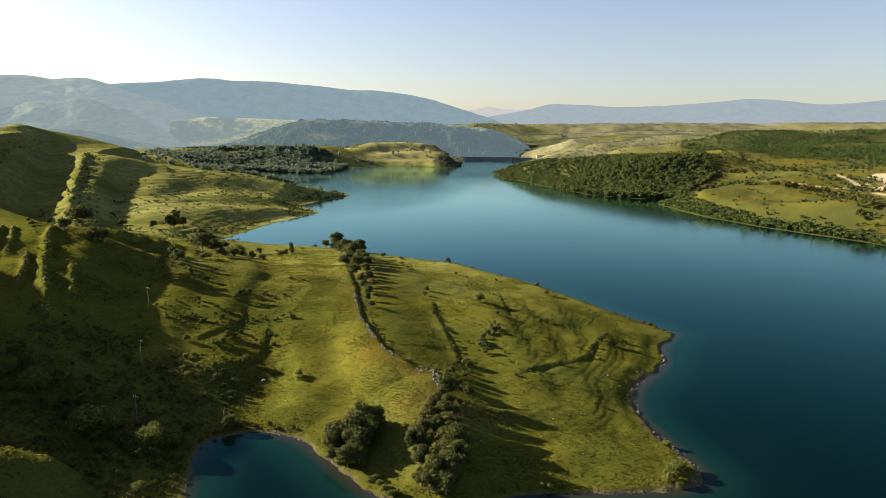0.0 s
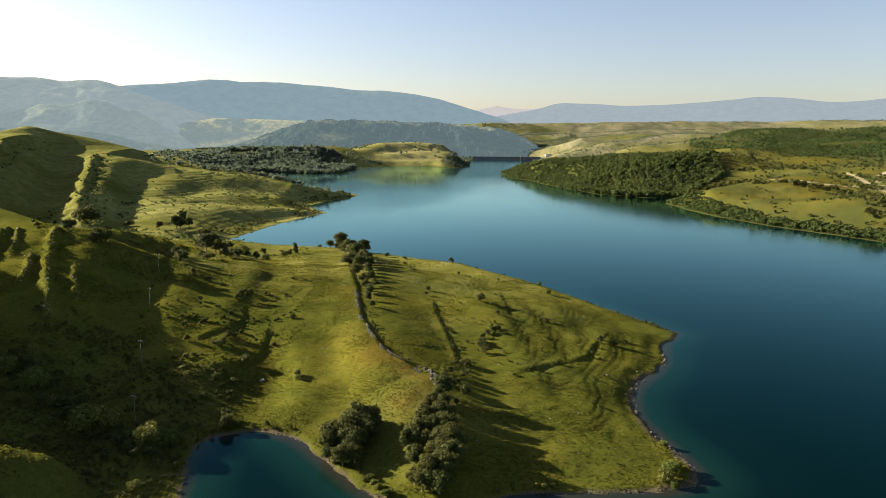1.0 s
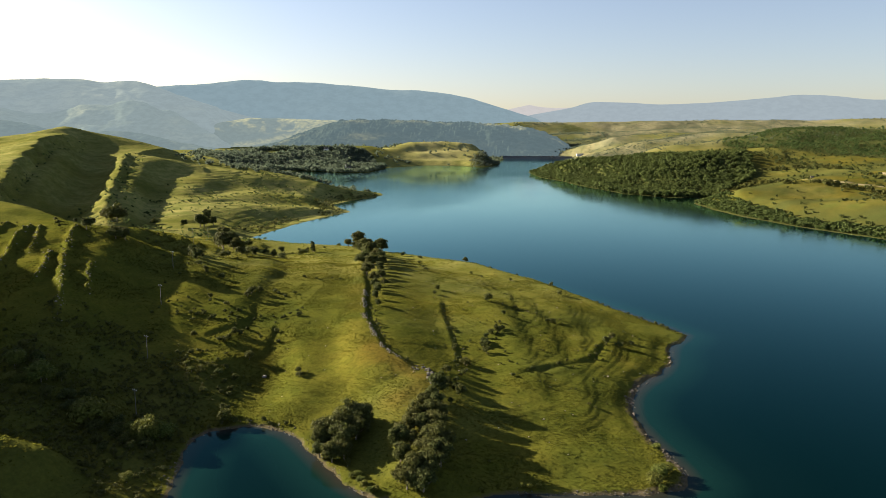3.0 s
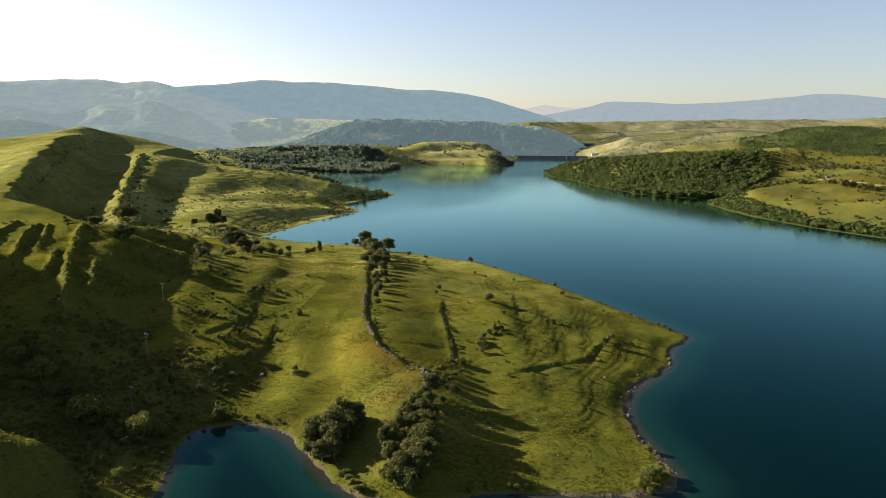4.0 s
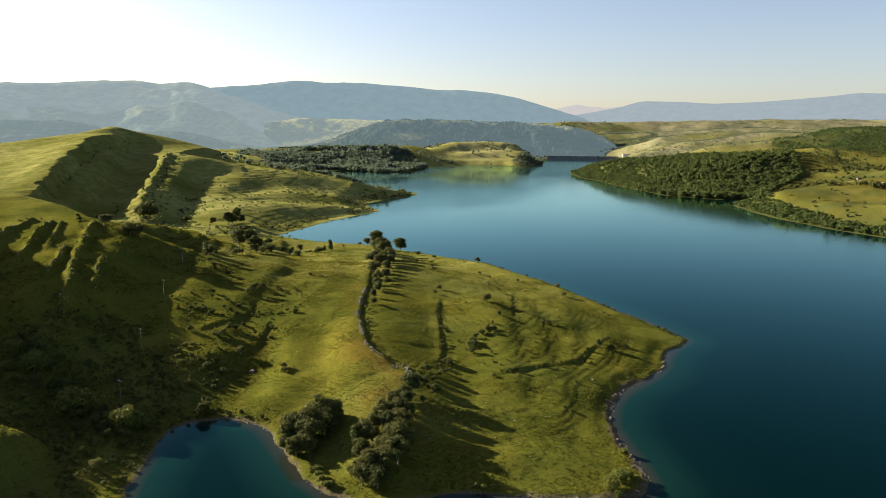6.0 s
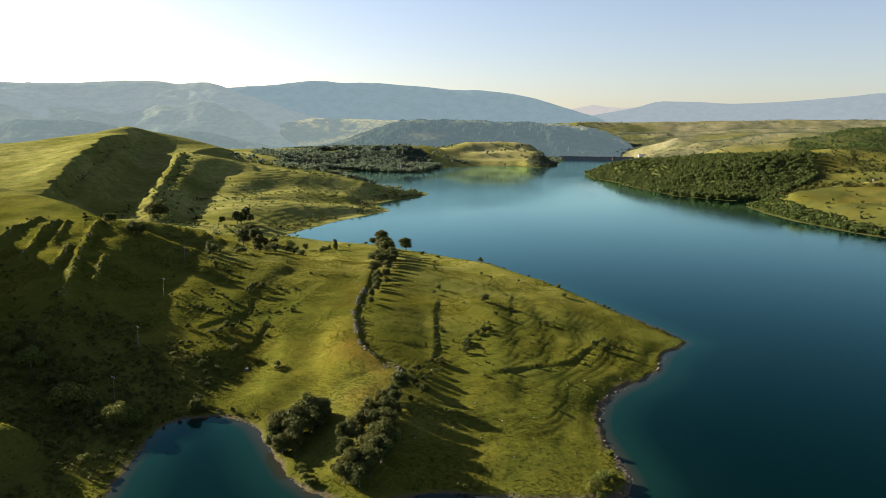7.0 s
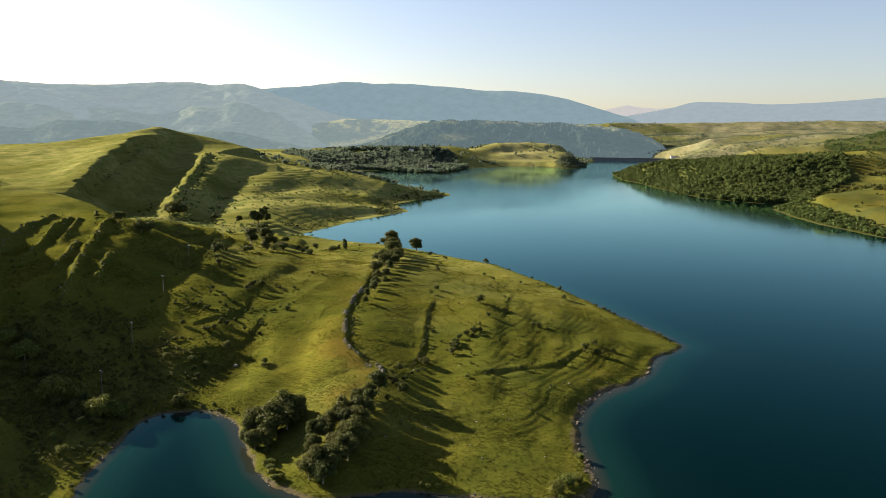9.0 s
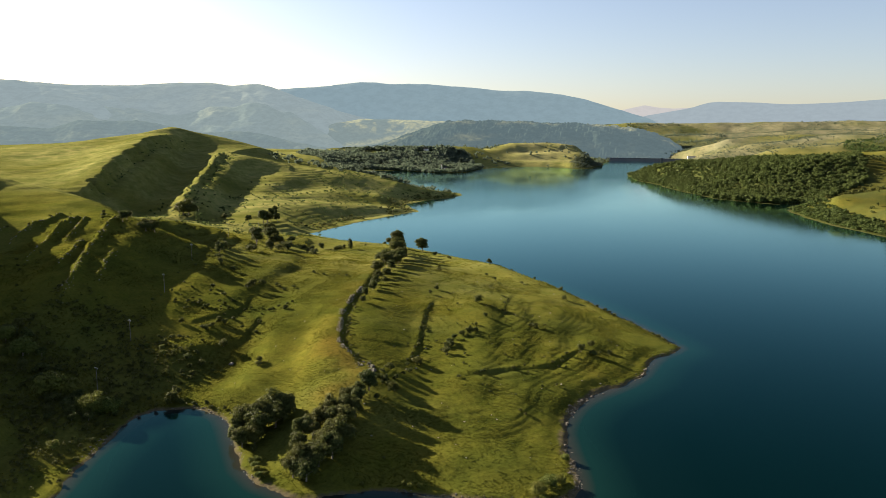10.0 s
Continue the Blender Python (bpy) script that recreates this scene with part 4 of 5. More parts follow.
set_out(BUSHES, [(x, y, h * 0.42) for x, y, h in COVE_BUSHES], "dark bush overhanging the shaded bank of the cove", "bush", "cove bushes", 2.6)
BANK_THORNS = [(-79, 186, 2.6), (-83, 191, 3.2), (-86, 187, 2.8), (-90, 190, 3.4), (-94, 193, 3.8), (-97, 198, 3.6), (-92, 201, 3.2), (-100, 204, 3.4), (-103, 196, 3.6), (-98, 189, 3.0),
               (-84, 205, 3.0), (-81, 211, 2.6), (-110, 208, 4.0), (-116, 204, 4.2), (-121, 209, 4.4), (-126, 205, 4.6), (-118, 213, 3.6), (-128, 216, 4.2), (-137, 216, 4.6), (-141, 222, 4.4),
               (-148, 219, 5.0), (-150, 226, 4.6), (-88, 182, 2.4), (-93, 184, 2.6)]
set_out(BUSHES, BANK_THORNS, "dense thorn bush in deep shade above the cove", "bush", "bank thorns", 2.6)
set_out(PALES, DARK_BUSHES, "shaded shrub on the dark foot of the spur", "bush", "foot shrubs", 4.0)
CREST_TREES = [(-210.1, 357.1, 7.1), (-210.6, 361.2, 5.9), (-191.0, 353.8, 7.5), (-191.1, 359.7, 6.4), (-188.1, 358.0, 6.9), (-195.2, 363.8, 3.9),
               (-244.0, 378.8, 2.5), (-232.4, 380.2, 2.8), (-235.8, 369.7, 2.8), (-195.3, 405.9, 1.8)]
set_out(OAKS, CREST_TREES, "small dark tree on the crest of the bare spur", "tree", "crest trees", 8.0)
SLOPE_TREES = [(-342.7, 598.0, 17), (-344.3, 592.4, 14), (-350.0, 594.0, 10.5), (-276.2, 627.4, 13.0), (-289.6, 621.6, 7.6), (-281.6, 652.2, 15),
               (-290.3, 676.0, 12.0), (-272.9, 649.4, 10.0), (-275.6, 634.3, 10.9), (-330, 640, 6), (-305, 700, 5), (-395, 560, 9)]
set_out(OAKS + SLIM, SLOPE_TREES, "tall tree in the fold below the bare hill", "tree", "fold trees", 8.0)


rng = np.random.default_rng(199)
THICKET = [(-8, 345, 1.2), (-4, 320, 1.2), (-1, 305, 1.5), (28, 350, 1.4), (26, 375, 1.2)]
for f in rng.uniform(0, 1, 36) ** 0.8:
    THICKET.append((22 - 17 * f + rng.normal(0, 2.6), 320 - 84 * f + rng.normal(0, 3.0), 0.7 + 2.4 * rng.uniform() ** 2 + 0.9 * f))
set_out(BUSHES, [(line[0] + rng.normal(0, 0.7), line[1] + rng.normal(0, 0.7), rng.uniform(0.5, 1.5)) for run, gap in
                 (([(-10, 351), (-4.3, 321), (1, 306), (4, 286), (6.6, 261)], 3.2), ([(8, 410), (23, 382), (30, 346), (34, 330)], 4.5), ([(30, 261), (43, 274.5), (59, 288.6), (65, 302), (72, 322)], 5.5),
                  ([(-40, 318), (-30, 288), (-18, 262), (-7, 251)], 4.0))
                 for p, q in zip(run[:-1], run[1:]) for line in [(p[0] + f * (q[0] - p[0]), p[1] + f * (q[1] - p[1])) for f in np.arange(0, 1, gap / math.hypot(q[0] - p[0], q[1] - p[1]))]
                 if rng.uniform() < 0.75], "low dark bush in the sunken field lane", "bush", "lane bushes", 2.6)
set_out(BUSHES, [(p[0] + f * (q[0] - p[0]) - 3.5 + rng.normal(0, 1.5), p[1] + f * (q[1] - p[1]) - 2.5 + rng.normal(0, 1.5), rng.uniform(0.7, 1.9)) for p, q in zip(SHORE_POINT[11:18], SHORE_POINT[12:19]) for f in (0.1, 0.3, 0.45, 0.7, 0.9)],
        "small dark bush along the grassy edge above the water", "bush", "shoreline bushes", 2.6)
set_out(BUSHES, THICKET, "grey-green thorn bush in the thicket below the wall", "bush", "thicket", 2.6)


# ---- scattered scrub ----
def strewn(count, seed, xr, yr, chance, low, high):
    """Random spots on land: x, y, height."""
    rng = np.random.default_rng(seed)
    x, y = rng.uniform(*xr, count), rng.uniform(*yr, count)
    z, d = height(x, y)
    ok = (d > 3) & (rng.uniform(size=count) < chance(x, y))
    return [(round(a, 2), round(b, 2), round(c, 2)) for a, b, c in zip(x[ok], y[ok], rng.uniform(low, high, count)[ok] ** 1.0)]


set_out(BUSHES, strewn(420, 202, (-10, 100), (195, 460), lambda x, y: 0.55 * (fbm(x, y, 28, 2, 82) > 0.0), 0.35, 1.1)[:150],
        "low dark shrub in the headland meadow", "bush", "headland scrub", 2.6)


def scrub(name, label, spots, material, seed, leaves=34, category="scrub"):
    rng = np.random.default_rng(seed)
    models = [crown_arrays(rng, 5, leaves, 0.17, 0.95, rng.uniform(1.1, 1.6), 0.0, 0.2) for _ in range(6)]
    x, y = np.array([p[0] for p in spots]), np.array([p[1] for p in spots])
    z, _ = height(x, y)
    rows = [(p[0], p[1], h - 0.1, p[2], rng.uniform(0, 6.28), rng.integers(0, 6)) for p, h in zip(spots, z)]
    return tagged(new(name, scatter_mesh(name, rows, models, material)), label, category, kind="stuff")


scrub("valley_scrub", "low thorn shrubs among rough grass on the valley slope",
      strewn(900, 201, (-135, -70), (225, 380), lambda x, y: 0.30 * (fbm(x, y, 30, 2, 81) > -0.1), 0.7, 2.0), LEAF_OAK, 206, 120)
scrub("spur_scrub", "low shrubs on the terraced spur",
      strewn(900, 203, (-270, -130), (200, 420), lambda x, y: 0.30 * (fbm(x, y, 35, 2, 83) > 0), 0.5, 1.8), LEAF_OAK, 207, 120)
scrub("headland_tussocks", "dark rough tussocks and briars through the headland grass",
      strewn(3600, 208, (-5, 112), (185, 470), lambda x, y: 0.08 + 0.6 * smooth(0.0, 0.5, fbm(x, y * 1.6, 26, 3, 94)), 0.22, 0.75), LEAF_OAK, 209, 9)
scrub("hillside_scrub", "scattered bushes on the bare hill and its spurs",
      strewn(14000, 211, (-760, -190), (500, 1250), lambda x, y: (0.08 + 0.4 * (fbm(x, y, 45, 3, 84) > 0.12)) * smooth(-450, -340, x), 0.8, 3.4), LEAF_WOOD, 212, 26)
rng = np.random.default_rng(240)
scrub("spur_line_bushes", "thorn bushes and small trees along the crest of the bare spur",
      [(p[0] + f * (q[0] - p[0]) + rng.normal(4, 7), p[1] + f * (q[1] - p[1]) + rng.normal(0, 7), rng.uniform(0.8, 3.2)) for p, q in zip([(-546, 975), (-480, 840), (-411, 705)], [(-480, 840), (-411, 705), (-350, 600)]) for f in rng.uniform(0, 1, 46)]
      + [(p[0] + f * (q[0] - p[0]) + rng.normal(2, 4), p[1] + f * (q[1] - p[1]) + rng.normal(0, 4), rng.uniform(0.8, 2.6)) for p, q in zip([(-640, 1000), (-608, 880), (-520, 720)], [(-608, 880), (-520, 720), (-440, 580)]) for f in rng.uniform(0, 1, 26)],
      LEAF_WOOD, 241, 40)
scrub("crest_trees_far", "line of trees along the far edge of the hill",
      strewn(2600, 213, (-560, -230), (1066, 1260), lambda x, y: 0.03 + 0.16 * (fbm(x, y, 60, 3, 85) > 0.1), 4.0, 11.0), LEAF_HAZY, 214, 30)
scrub("shore_thicket", "thicket of bushes and small trees along the east shore",
      [p for p in strewn(13000, 215, (285, 560), (420, 1120), lambda x, y: (np.abs(shore_distance(x, y) - 18) < 17) * 0.75, 2.5, 8.0)], LEAF_WOOD, 216, 40, "thicket")
scrub("meadow_scrub_east", "bushes dotted over the eastern meadows",
      strewn(9000, 217, (300, 900), (700, 1800), lambda x, y: 0.07 + 0.5 * (fbm(x, y, 90, 3, 86) > 0.2), 1.5, 6.0), LEAF_OAK, 218, 30)
rng = np.random.default_rng(230)
rows = []
for line in ([(345, 1185), (380, 1215), (425, 1245), (470, 1235)], [(400, 1055), (430, 1045), (460, 1018), (488, 990), (508, 965)],
             [(508, 965), (500, 900), (470, 830), (440, 800)], [(470, 1345), (500, 1338), (545, 1330), (570, 1270)], [(520, 990), (560, 940), (600, 870)]):
    for p, q in zip(line[:-1], line[1:]):
        for _ in range(int(math.hypot(q[0] - p[0], q[1] - p[1]) / 2.2)):
            t = rng.uniform()
            rows.append((p[0] + t * (q[0] - p[0]) + rng.normal(0, 5), p[1] + t * (q[1] - p[1]) + rng.normal(0, 5), rng.uniform(2.5, 7.0)))
scrub("meadow_hedges_east", "bushy hedges between the eastern meadows", rows, LEAF_OAK, 231, 34, "hedge")
scrub("foot_scrub", "dense dark scrub at the shaded foot of the spur",
      strewn(8600, 225, (-165, -56), (115, 270), lambda x, y: 0.75 * (fbm(x, y, 22, 3, 89) > -0.05 - 0.3 * (y < 200)) * smooth(-70, -88, x + 0.18 * (y - 200)) * (np.hypot(x + 108, y - 160) > 14), 0.4, 1.7), LEAF_OAK, 226, 24)
scrub("shore_bushes_west", "bushes on the steep banks below the bare hill",
      strewn(9000, 227, (-420, -185), (600, 1180), lambda x, y: (np.abs(shore_distance(x, y) - 14) < 13) * 0.5 * (fbm(x, y, 50, 2, 80) > -0.1), 1.0, 4.0), LEAF_OAK, 228, 26)
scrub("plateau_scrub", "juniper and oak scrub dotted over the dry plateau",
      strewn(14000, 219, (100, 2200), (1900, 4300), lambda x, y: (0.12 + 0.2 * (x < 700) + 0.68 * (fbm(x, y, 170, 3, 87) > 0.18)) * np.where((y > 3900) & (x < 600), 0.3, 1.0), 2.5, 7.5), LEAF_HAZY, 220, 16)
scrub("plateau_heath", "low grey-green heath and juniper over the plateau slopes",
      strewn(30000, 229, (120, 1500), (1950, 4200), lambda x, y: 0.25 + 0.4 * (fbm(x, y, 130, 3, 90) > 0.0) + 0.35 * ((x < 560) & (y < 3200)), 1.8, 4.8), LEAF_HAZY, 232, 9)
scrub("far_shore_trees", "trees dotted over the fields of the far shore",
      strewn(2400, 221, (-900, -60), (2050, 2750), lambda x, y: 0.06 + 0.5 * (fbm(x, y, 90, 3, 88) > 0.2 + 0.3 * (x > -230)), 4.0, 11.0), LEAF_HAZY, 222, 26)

# ---- grass tufts, wall stones and shore stones ----
def tuft_arrays(rng, blades):
    vs = []
    for _ in range(blades):
        a, o = rng.uniform(0, 6.28), rng.normal(0, 0.28, 2)
        w, h = rng.uniform(0.2, 0.45), rng.uniform(0.15, 0.45)
        lean = rng.normal(0, 0.22, 2)
        u = np.array([math.cos(a), math.sin(a), 0]) * w
        p = np.array([o[0], o[1], -0.05])
        top = np.array([lean[0], lean[1], h])
        vs += [p - u, p + u, p + u * 0.55 + top, p - u * 0.55 + top]
    return np.array(vs), np.arange(blades * 4).reshape(-1, 4)


def grass_material():
    s = Shader("grass_tufts")
    field, patch = s.noise(70, 3), s.noise(9, 4)
    tone = s.mix(s.ramp(patch, 0.35, 0.7), (0.044, 0.054, 0.009), (0.071, 0.078, 0.012))
    tone = s.mix(s.ramp(field, 0.35, 0.65), tone, s.mix(s.ramp(patch, 0.3, 0.7), (0.073, 0.078, 0.010), (0.104, 0.094, 0.015)))
    tone = s.mix(s.attr("gold"), tone, s.mix(s.ramp(patch, 0.3, 0.7), (0.094, 0.072, 0.013), (0.122, 0.080, 0.016)))
    tone = s.mix(s.math("MULTIPLY", s.island(), 0.35), s.mix(0.15, tone, (0.02, 0.030, 0.005)), (0.104, 0.100, 0.021))
    s.finish(tone, 0.9, Specular_IOR_Level=0.0)
    glow = s.node("ShaderNodeBsdfTranslucent", 0, Color=tone)
    mixed = s.nt.nodes.new("ShaderNodeMixShader")
    mixed.inputs[0].default_value = 0.5
    s.nt.links.new(s.bsdf.outputs[0], mixed.inputs[1])
    s.nt.links.new(glow, mixed.inputs[2])
    s.nt.links.new(mixed.outputs[0], s.nt.nodes["Material Output"].inputs["Surface"])
    return s.mat


GRASS = grass_material()


def tufts(name, label, xr, yr, count, chance, low, high, seed):
    rng = np.random.default_rng(seed)
    x, y = rng.uniform(*xr, count), rng.uniform(*yr, count)
    z, d = height(x, y)
    ok = (d > 1.2) & (rng.uniform(size=count) < chance(x, y))
    x, y, z = x[ok], y[ok], z[ok]
    models = [tuft_arrays(rng, 2) for _ in range(12)]
    stack = np.stack([m[0] for m in models])                       # models, verts, 3
    pick = rng.integers(0, 12, x.size)
    size = rng.uniform(low, high, x.size)
    v = stack[pick] * size[:, None, None] + np.stack([x, y, z], -1)[:, None, :]
    n = v.shape[1]
    faces = (np.arange(x.size)[:, None, None] * n + models[0][1][None]).reshape(-1, 4)
    me = mesh_from(name, v.reshape(-1, 3), faces, GRASS)
    values(me, "gold", np.repeat(ripe(x, y), n))
    return tagged(new(name, me), label, "grass", kind="stuff")


tufts("headland_grass", "long yellow-green meadow grass in tufts", (-75, 116), (172, 440), 190000,
      lambda x, y: np.clip(0.35 + 0.9 * fbm(x, y, 16, 3, 91), 0.15, 1.0), 0.32, 0.75, 301)
tufts("valley_grass", "rough tussock grass on the valley slope", (-240, -64), (130, 440), 90000,
      lambda x, y: np.clip(0.4 + 1.0 * fbm(x, y, 18, 3, 92), 0.1, 1.0), 0.5, 1.2, 302)
tufts("saddle_grass", "meadow grass on the saddle above the cove", (-230, 60), (400, 620), 40000,
      lambda x, y: np.clip(0.4 + 0.9 * fbm(x, y, 22, 3, 93), 0.1, 1.0), 0.6, 1.4, 303)

STONE = plain_material("limestone", (0.11, 0.095, 0.075), (0.23, 0.20, 0.16), 0.4, 0.9, 0.6)


def stone_arrays(rng):
    """A rough block: a jittered box with its upper edges drawn in."""
    v = np.array([(x, y, z) for z in (-0.5, 0.15, 0.5) for x, y in ((-1, -1), (1, -1), (1, 1), (-1, 1))], float) * 0.5
    v[8:, :2] *= 0.6
    v[:, 2] *= 1.4
    v += rng.normal(0, 0.07, v.shape)
    f = [(8, 9, 10, 11)]
    for k in (0, 4):
        for a in range(4):
            b = (a + 1) % 4
            f.append((k + a, k + b, k + 4 + b, k + 4 + a))
    return v, np.array(f)


BROWN_STONE = plain_material("brown_stone", (0.035, 0.028, 0.020), (0.085, 0.068, 0.048), 0.6, 0.85, 0.6)
WET_STONE = plain_material("wet_stone", (0.035, 0.030, 0.022), (0.085, 0.072, 0.055), 0.5, 0.7, 0.6)


def stones(name, label, x, y, low, high, seed, sink=0.1, category="stones", kind="stuff", material=STONE):
    rng = np.random.default_rng(seed)
    models = [stone_arrays(rng) for _ in range(10)]
    z, _ = height(x, y)
    size = rng.uniform(low, high, x.size) * rng.uniform(0.6, 1.2, x.size)
    rows = [(a, b, max(c, -0.6) + s * 0.25 - sink, s, rng.uniform(0, 6.28), rng.integers(0, 10)) for a, b, c, s in zip(x, y, z, size)]
    return tagged(new(name, scatter_mesh(name, rows, models, material)), label, category, kind=kind)


def along_line(line, step, spread, rng):
    xs, ys = [], []
    for p, q in zip(line[:-1], line[1:]):
        n = max(2, int(math.hypot(q[0] - p[0], q[1] - p[1]) / step))
        t = np.arange(n) / n
        xs.append(p[0] + t * (q[0] - p[0]))
        ys.append(p[1] + t * (q[1] - p[1]))
    x, y = np.concatenate(xs), np.concatenate(ys)
    return x + rng.normal(0, spread, x.size), y + rng.normal(0, spread, x.size)


rng = np.random.default_rng(311)
wx_, wy_ = along_line([(p[0] - 1.2, p[1] - 0.4) for p in BANK[3:]], 0.2, 0.75, rng)
ok = vnoise(wx_ / 6.0, wy_ / 6.0, 97) > -0.35
wx_, wy_ = wx_[ok], wy_[ok]
stones("stone_wall", "tumbled drystone wall along the edge of the field", wx_, wy_, 0.2, 0.55, 312, 0.05, "wall", "")
bank = [along_line(line, 0.9, 1.0, rng) for line, _, _ in RIDGES]
stones("stone_banks", "collapsed field walls overgrown with grass on the spur", np.concatenate([b[0] for b in bank]), np.concatenate([b[1] for b in bank]), 0.25, 0.7, 313, 0.15, "wall", "stuff")
ring = SHORE_COVE[4:] + SHORE_POINT[:14]
sx, sy = along_line(ring, 0.2, 1.1, rng)
ok = fbm(sx, sy, 25, 2, 96) > -0.25
sx, sy = sx[ok], sy[ok]
stones("shore_stones", "wet brown stones along the water's edge", sx, sy, 0.12, 0.5, 316, 0.12, material=WET_STONE)
bx, by = along_line(SHORE_POINT[:14], 0.9, 1.0, rng)
ok = fbm(bx, by, 18, 2, 99) > -0.1
stones("shore_boulders", "brown boulders at the foot of the headland bank", bx[ok] + 0.4, by[ok], 0.35, 1.0, 320, 0.2, "rocks", "stuff", BROWN_STONE)
sx, sy = rng.uniform(-70, 100, 170), rng.uniform(190, 430, 170)
ok = shore_distance(sx, sy) > 3
stones("meadow_stones", "pale stones lying in the grass", sx[ok], sy[ok], 0.25, 0.6, 317, 0.1)
GREY_ROCK = plain_material("grey_rock", (0.022, 0.020, 0.014), (0.060, 0.052, 0.036), 0.8, 0.9, 0.8)
fx, fy = along_line([(-9, 254.5), (-5, 250), (-2.5, 245), (-1, 238)], 0.35, 0.9, rng)
stones("rock_outcrop", "broken grey rock face at the end of the field wall", fx + 2.2, fy - 1.0, 0.6, 1.6, 319, 0.4, "rocks", "stuff", GREY_ROCK)
x0, y0 = np.array([-69.7]), np.array([255.6])
stones("boulder", "single white limestone boulder lying in the meadow", x0, y0, 1.7, 1.8, 318, 0.2, "rock", "")

# ---- the power line ----
POST = plain_material("weathered_pole", (0.08, 0.076, 0.07), (0.13, 0.12, 0.11), 0.6, 0.8, 0.3)
PORCELAIN = plain_material("white_porcelain", (0.62, 0.62, 0.60), (0.72, 0.72, 0.70), 0.2, 0.3, 0.1)


def box_arrays(cx, cy, cz, sx, sy, sz):
    v = np.array([(x, y, z) for z in (-0.5, 0.5) for x, y in ((-0.5, -0.5), (0.5, -0.5), (0.5, 0.5), (-0.5, 0.5))]) * (sx, sy, sz) + (cx, cy, cz)
    return v, np.array([(0, 3, 2, 1), (4, 5, 6, 7), (0, 1, 5, 4), (1, 2, 6, 5), (2, 3, 7, 6), (3, 0, 4, 7)])


def utility_pole():
    root = new("utility_pole")
    part("post", mesh_from("post", *rod([(0, 0, -1), (0, 0, 5), (0, 0, 9.4)], [0.13, 0.11, 0.085], 10), POST), root)
    part("crossarm", mesh_from("crossarm", *box_arrays(0, 0.0, 9.1, 2.0, 0.14, 0.14), POST), root)
    for k in (-0.9, 0.0, 0.9):
        base = 9.17 if k else 9.4
        part("insulator", mesh_from("insulator", *rod([(k, 0, base), (k, 0, base + 0.1), (k, 0, base + 0.2), (k, 0, base + 0.32)], [0.06, 0.13, 0.08, 0.12], 8), PORCELAIN), root,
             "white porcelain insulator")
    return tagged(root, "tall grey power-line pole with a short crossarm", "utility pole", "power line")


pole = utility_pole()
spots = [(-221, 528), (-182, 425), (-156, 349), (-136, 299), (-115.5, 250), (-98.5, 212)]
zs, _ = height(np.array([p[0] for p in spots], float), np.array([p[1] for p in spots], float))
for (x, y), z in zip(spots, zs):
    copy_thing(pole, pose(x, y, float(z), 0, 0, -20) )
discard([pole])

# ---- the dam and the far buildings ----
CONCRETE = plain_material("dam_concrete", (0.055, 0.06, 0.06), (0.085, 0.085, 0.08), 8, 0.9, 0.3)
WHITE_WALL = plain_material("white_render", (0.50, 0.49, 0.47), (0.60, 0.59, 0.57), 2, 0.8, 0.1)
ROOF = plain_material("brown_tiles", (0.050, 0.042, 0.038), (0.085, 0.068, 0.058), 0.8, 0.8, 0.4)
GLASS_DARK = plain_material("window_glass", (0.03, 0.035, 0.04), (0.05, 0.055, 0.06), 1, 0.1, 0.0)


def dam():
    a, b = Vector((-75, 3022, 0)), Vector((235, 3056, 0))
    way = (b - a).normalized()
    side = Vector((-way.y, way.x, 0))
    root = new("dam")
    section = [(-34, -12), (-6, 11), (-6, 13), (-4.5, 13), (-4.5, 12), (4.5, 12), (4.5, 13), (6, 13), (6, 11), (40, -12)]
    verts = [tuple(p + side * s + Vector((0, 0, h))) for p in (a, b) for s, h in section]
    n = len(section)
    part("embankment", mesh_from("embankment", verts, [(k, (k + 1) % n, n + (k + 1) % n, n + k) for k in range(n)], CONCRETE), root)
    part("intake_tower", mesh_from("intake_tower", *box_arrays(150, 3022, 6, 9, 9, 20), CONCRETE), root)
    return tagged(root, "long low grey embankment dam closing the lake", "dam", kind="structure")


dam()


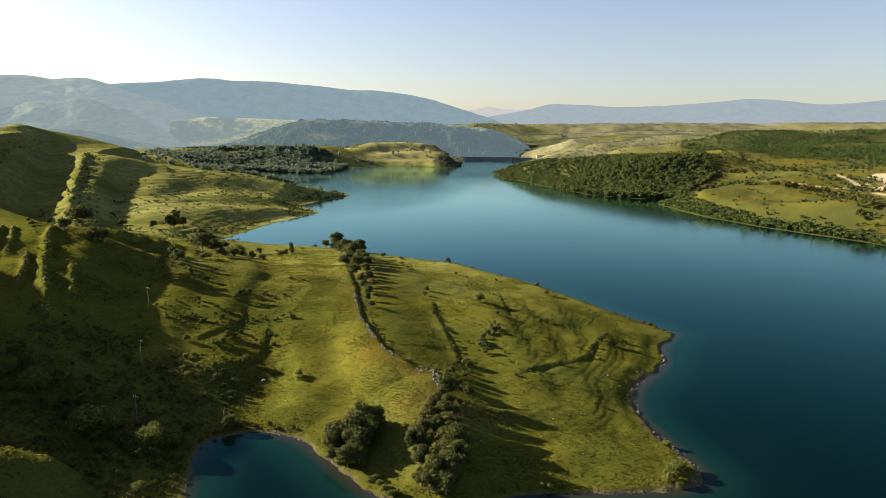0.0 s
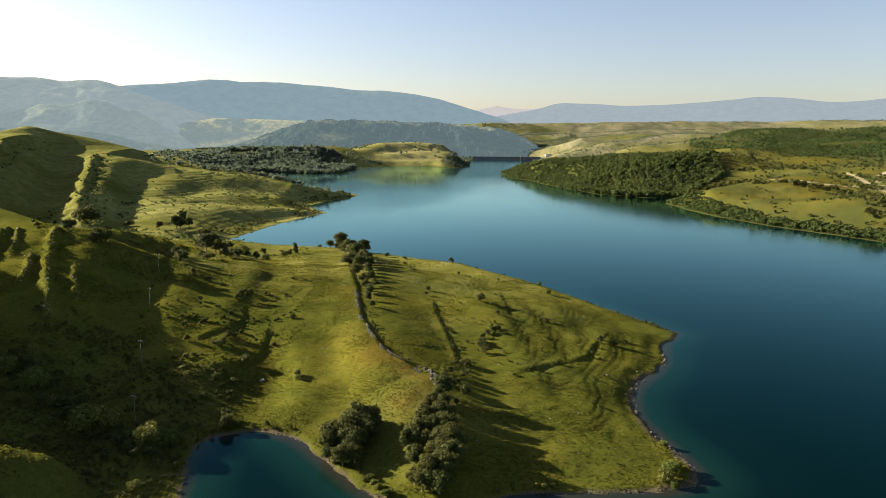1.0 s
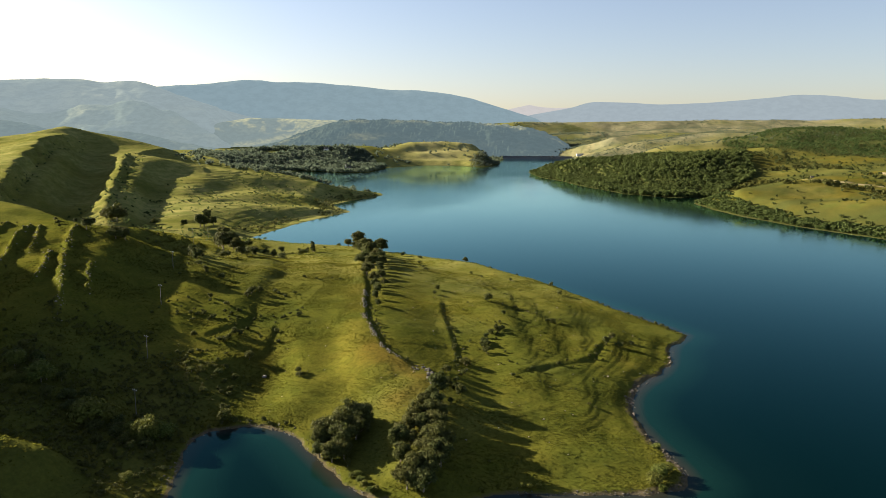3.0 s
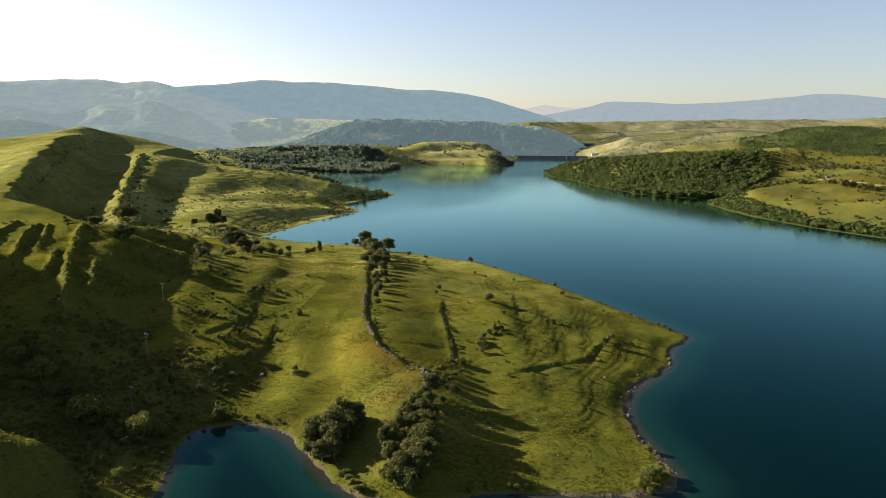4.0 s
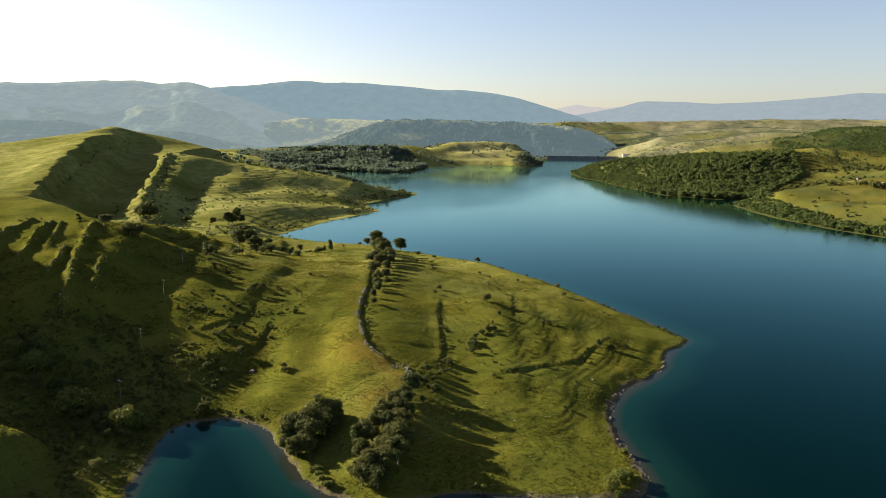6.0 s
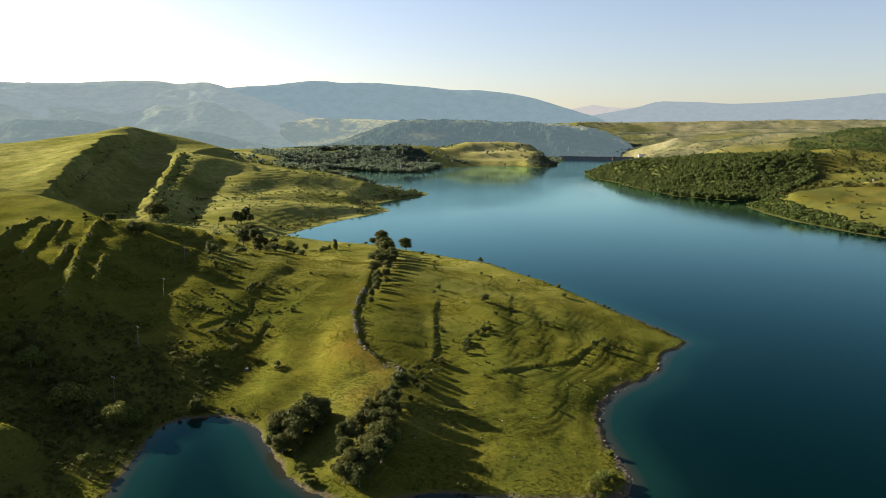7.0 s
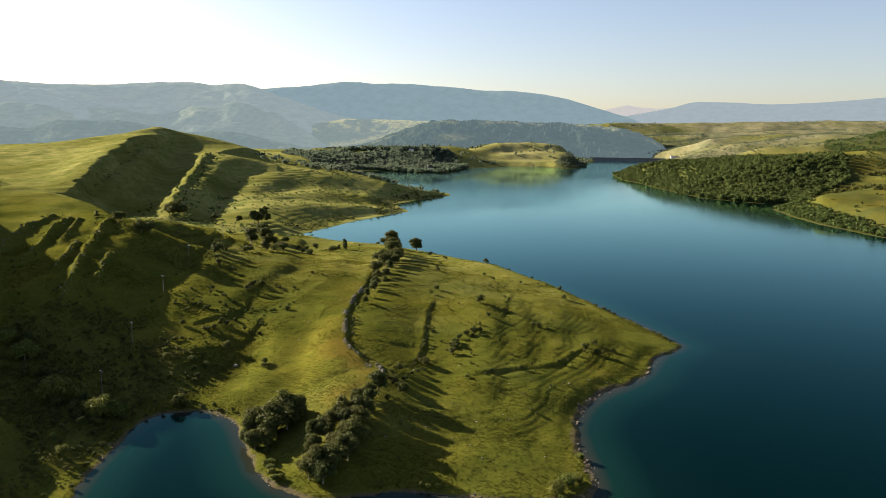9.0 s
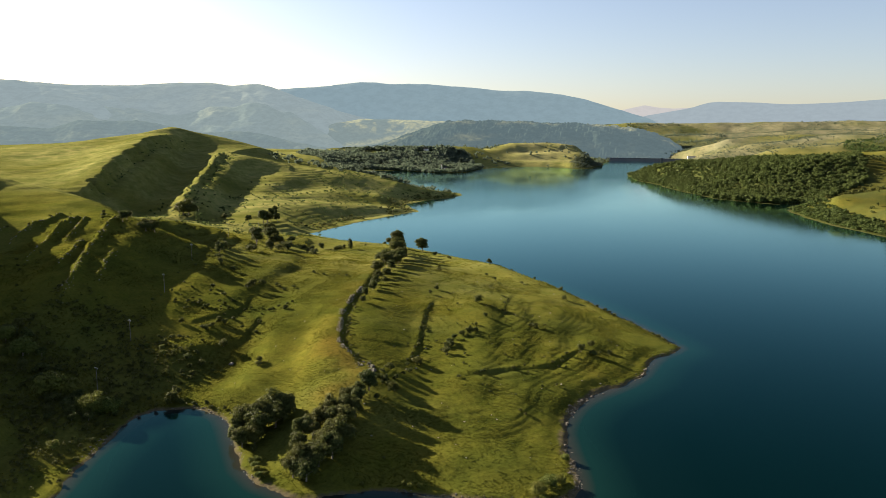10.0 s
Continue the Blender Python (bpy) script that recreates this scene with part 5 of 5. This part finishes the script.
def house(name, label, x, y, turn, wide, deep, tall, rise, floors=2, tower=0.0, category="house", wall=None):
    z, _ = height(np.array([float(x)]), np.array([float(y)]))
    root = new(name)
    root.matrix_world = pose(x, y, float(z[0]), 0, 0, turn)
    part("wall", mesh_from("wall", *box_arrays(0, 0, tall / 2 - 1, wide, deep, tall + 2), wall or WHITE_WALL), root)
    e = 0.5
    v = [(-wide / 2 - e, -deep / 2 - e, tall), (wide / 2 + e, -deep / 2 - e, tall), (wide / 2 + e, deep / 2 + e, tall), (-wide / 2 - e, deep / 2 + e, tall),
         (-wide / 2 - e, 0, tall + rise), (wide / 2 + e, 0, tall + rise)]
    me = bpy.data.meshes.new("roof")
    me.from_pydata(v, [], [(0, 1, 5, 4), (2, 3, 4, 5), (1, 2, 5), (3, 0, 4), (0, 3, 2, 1)])
    me.materials.append(ROOF)
    part("roof", me, root)
    for f in range(floors):
        for k in range(max(2, int(wide / 3))):
            cx = -wide / 2 + (k + 0.5) * wide / max(2, int(wide / 3))
            win = part("window", mesh_from("window", *box_arrays(cx, -deep / 2 - 0.03, 1.6 + 2.8 * f, 1.1, 0.1, 1.4), GLASS_DARK), root)
    if tower:
        part("tower", mesh_from("tower", *box_arrays(-wide / 2 - 1.6, 0, tower / 2 - 1, 3.4, 3.4, tower + 2), WHITE_WALL), root)
        part("spire", mesh_from("spire", *rod([(-wide / 2 - 1.6, 0, tower), (-wide / 2 - 1.6, 0, tower + 5)], [2.5, 0.1], 4), ROOF), root)
    return tagged(root, label, category)


house("house", "white two-storey house with a brown roof above the wood", -598, 2166, 60, 14, 9, 7, 5)
house("church", "small white church with a pointed tower among the trees", -452, 1885, 15, 13, 8, 7, 4, 1, 15, "church")
house("dam_house", "long white service building beside the dam", 262, 2968, 5, 30, 10, 8, 2, 1, 0, "building")
house("hut", "low pale hut in the meadow beside a track", 455, 1085, 20, 5, 3, 2.2, 0.9, 1, 0, "hut", STONE)
discard(OAKS + SLIM + BUSHES + PALES)
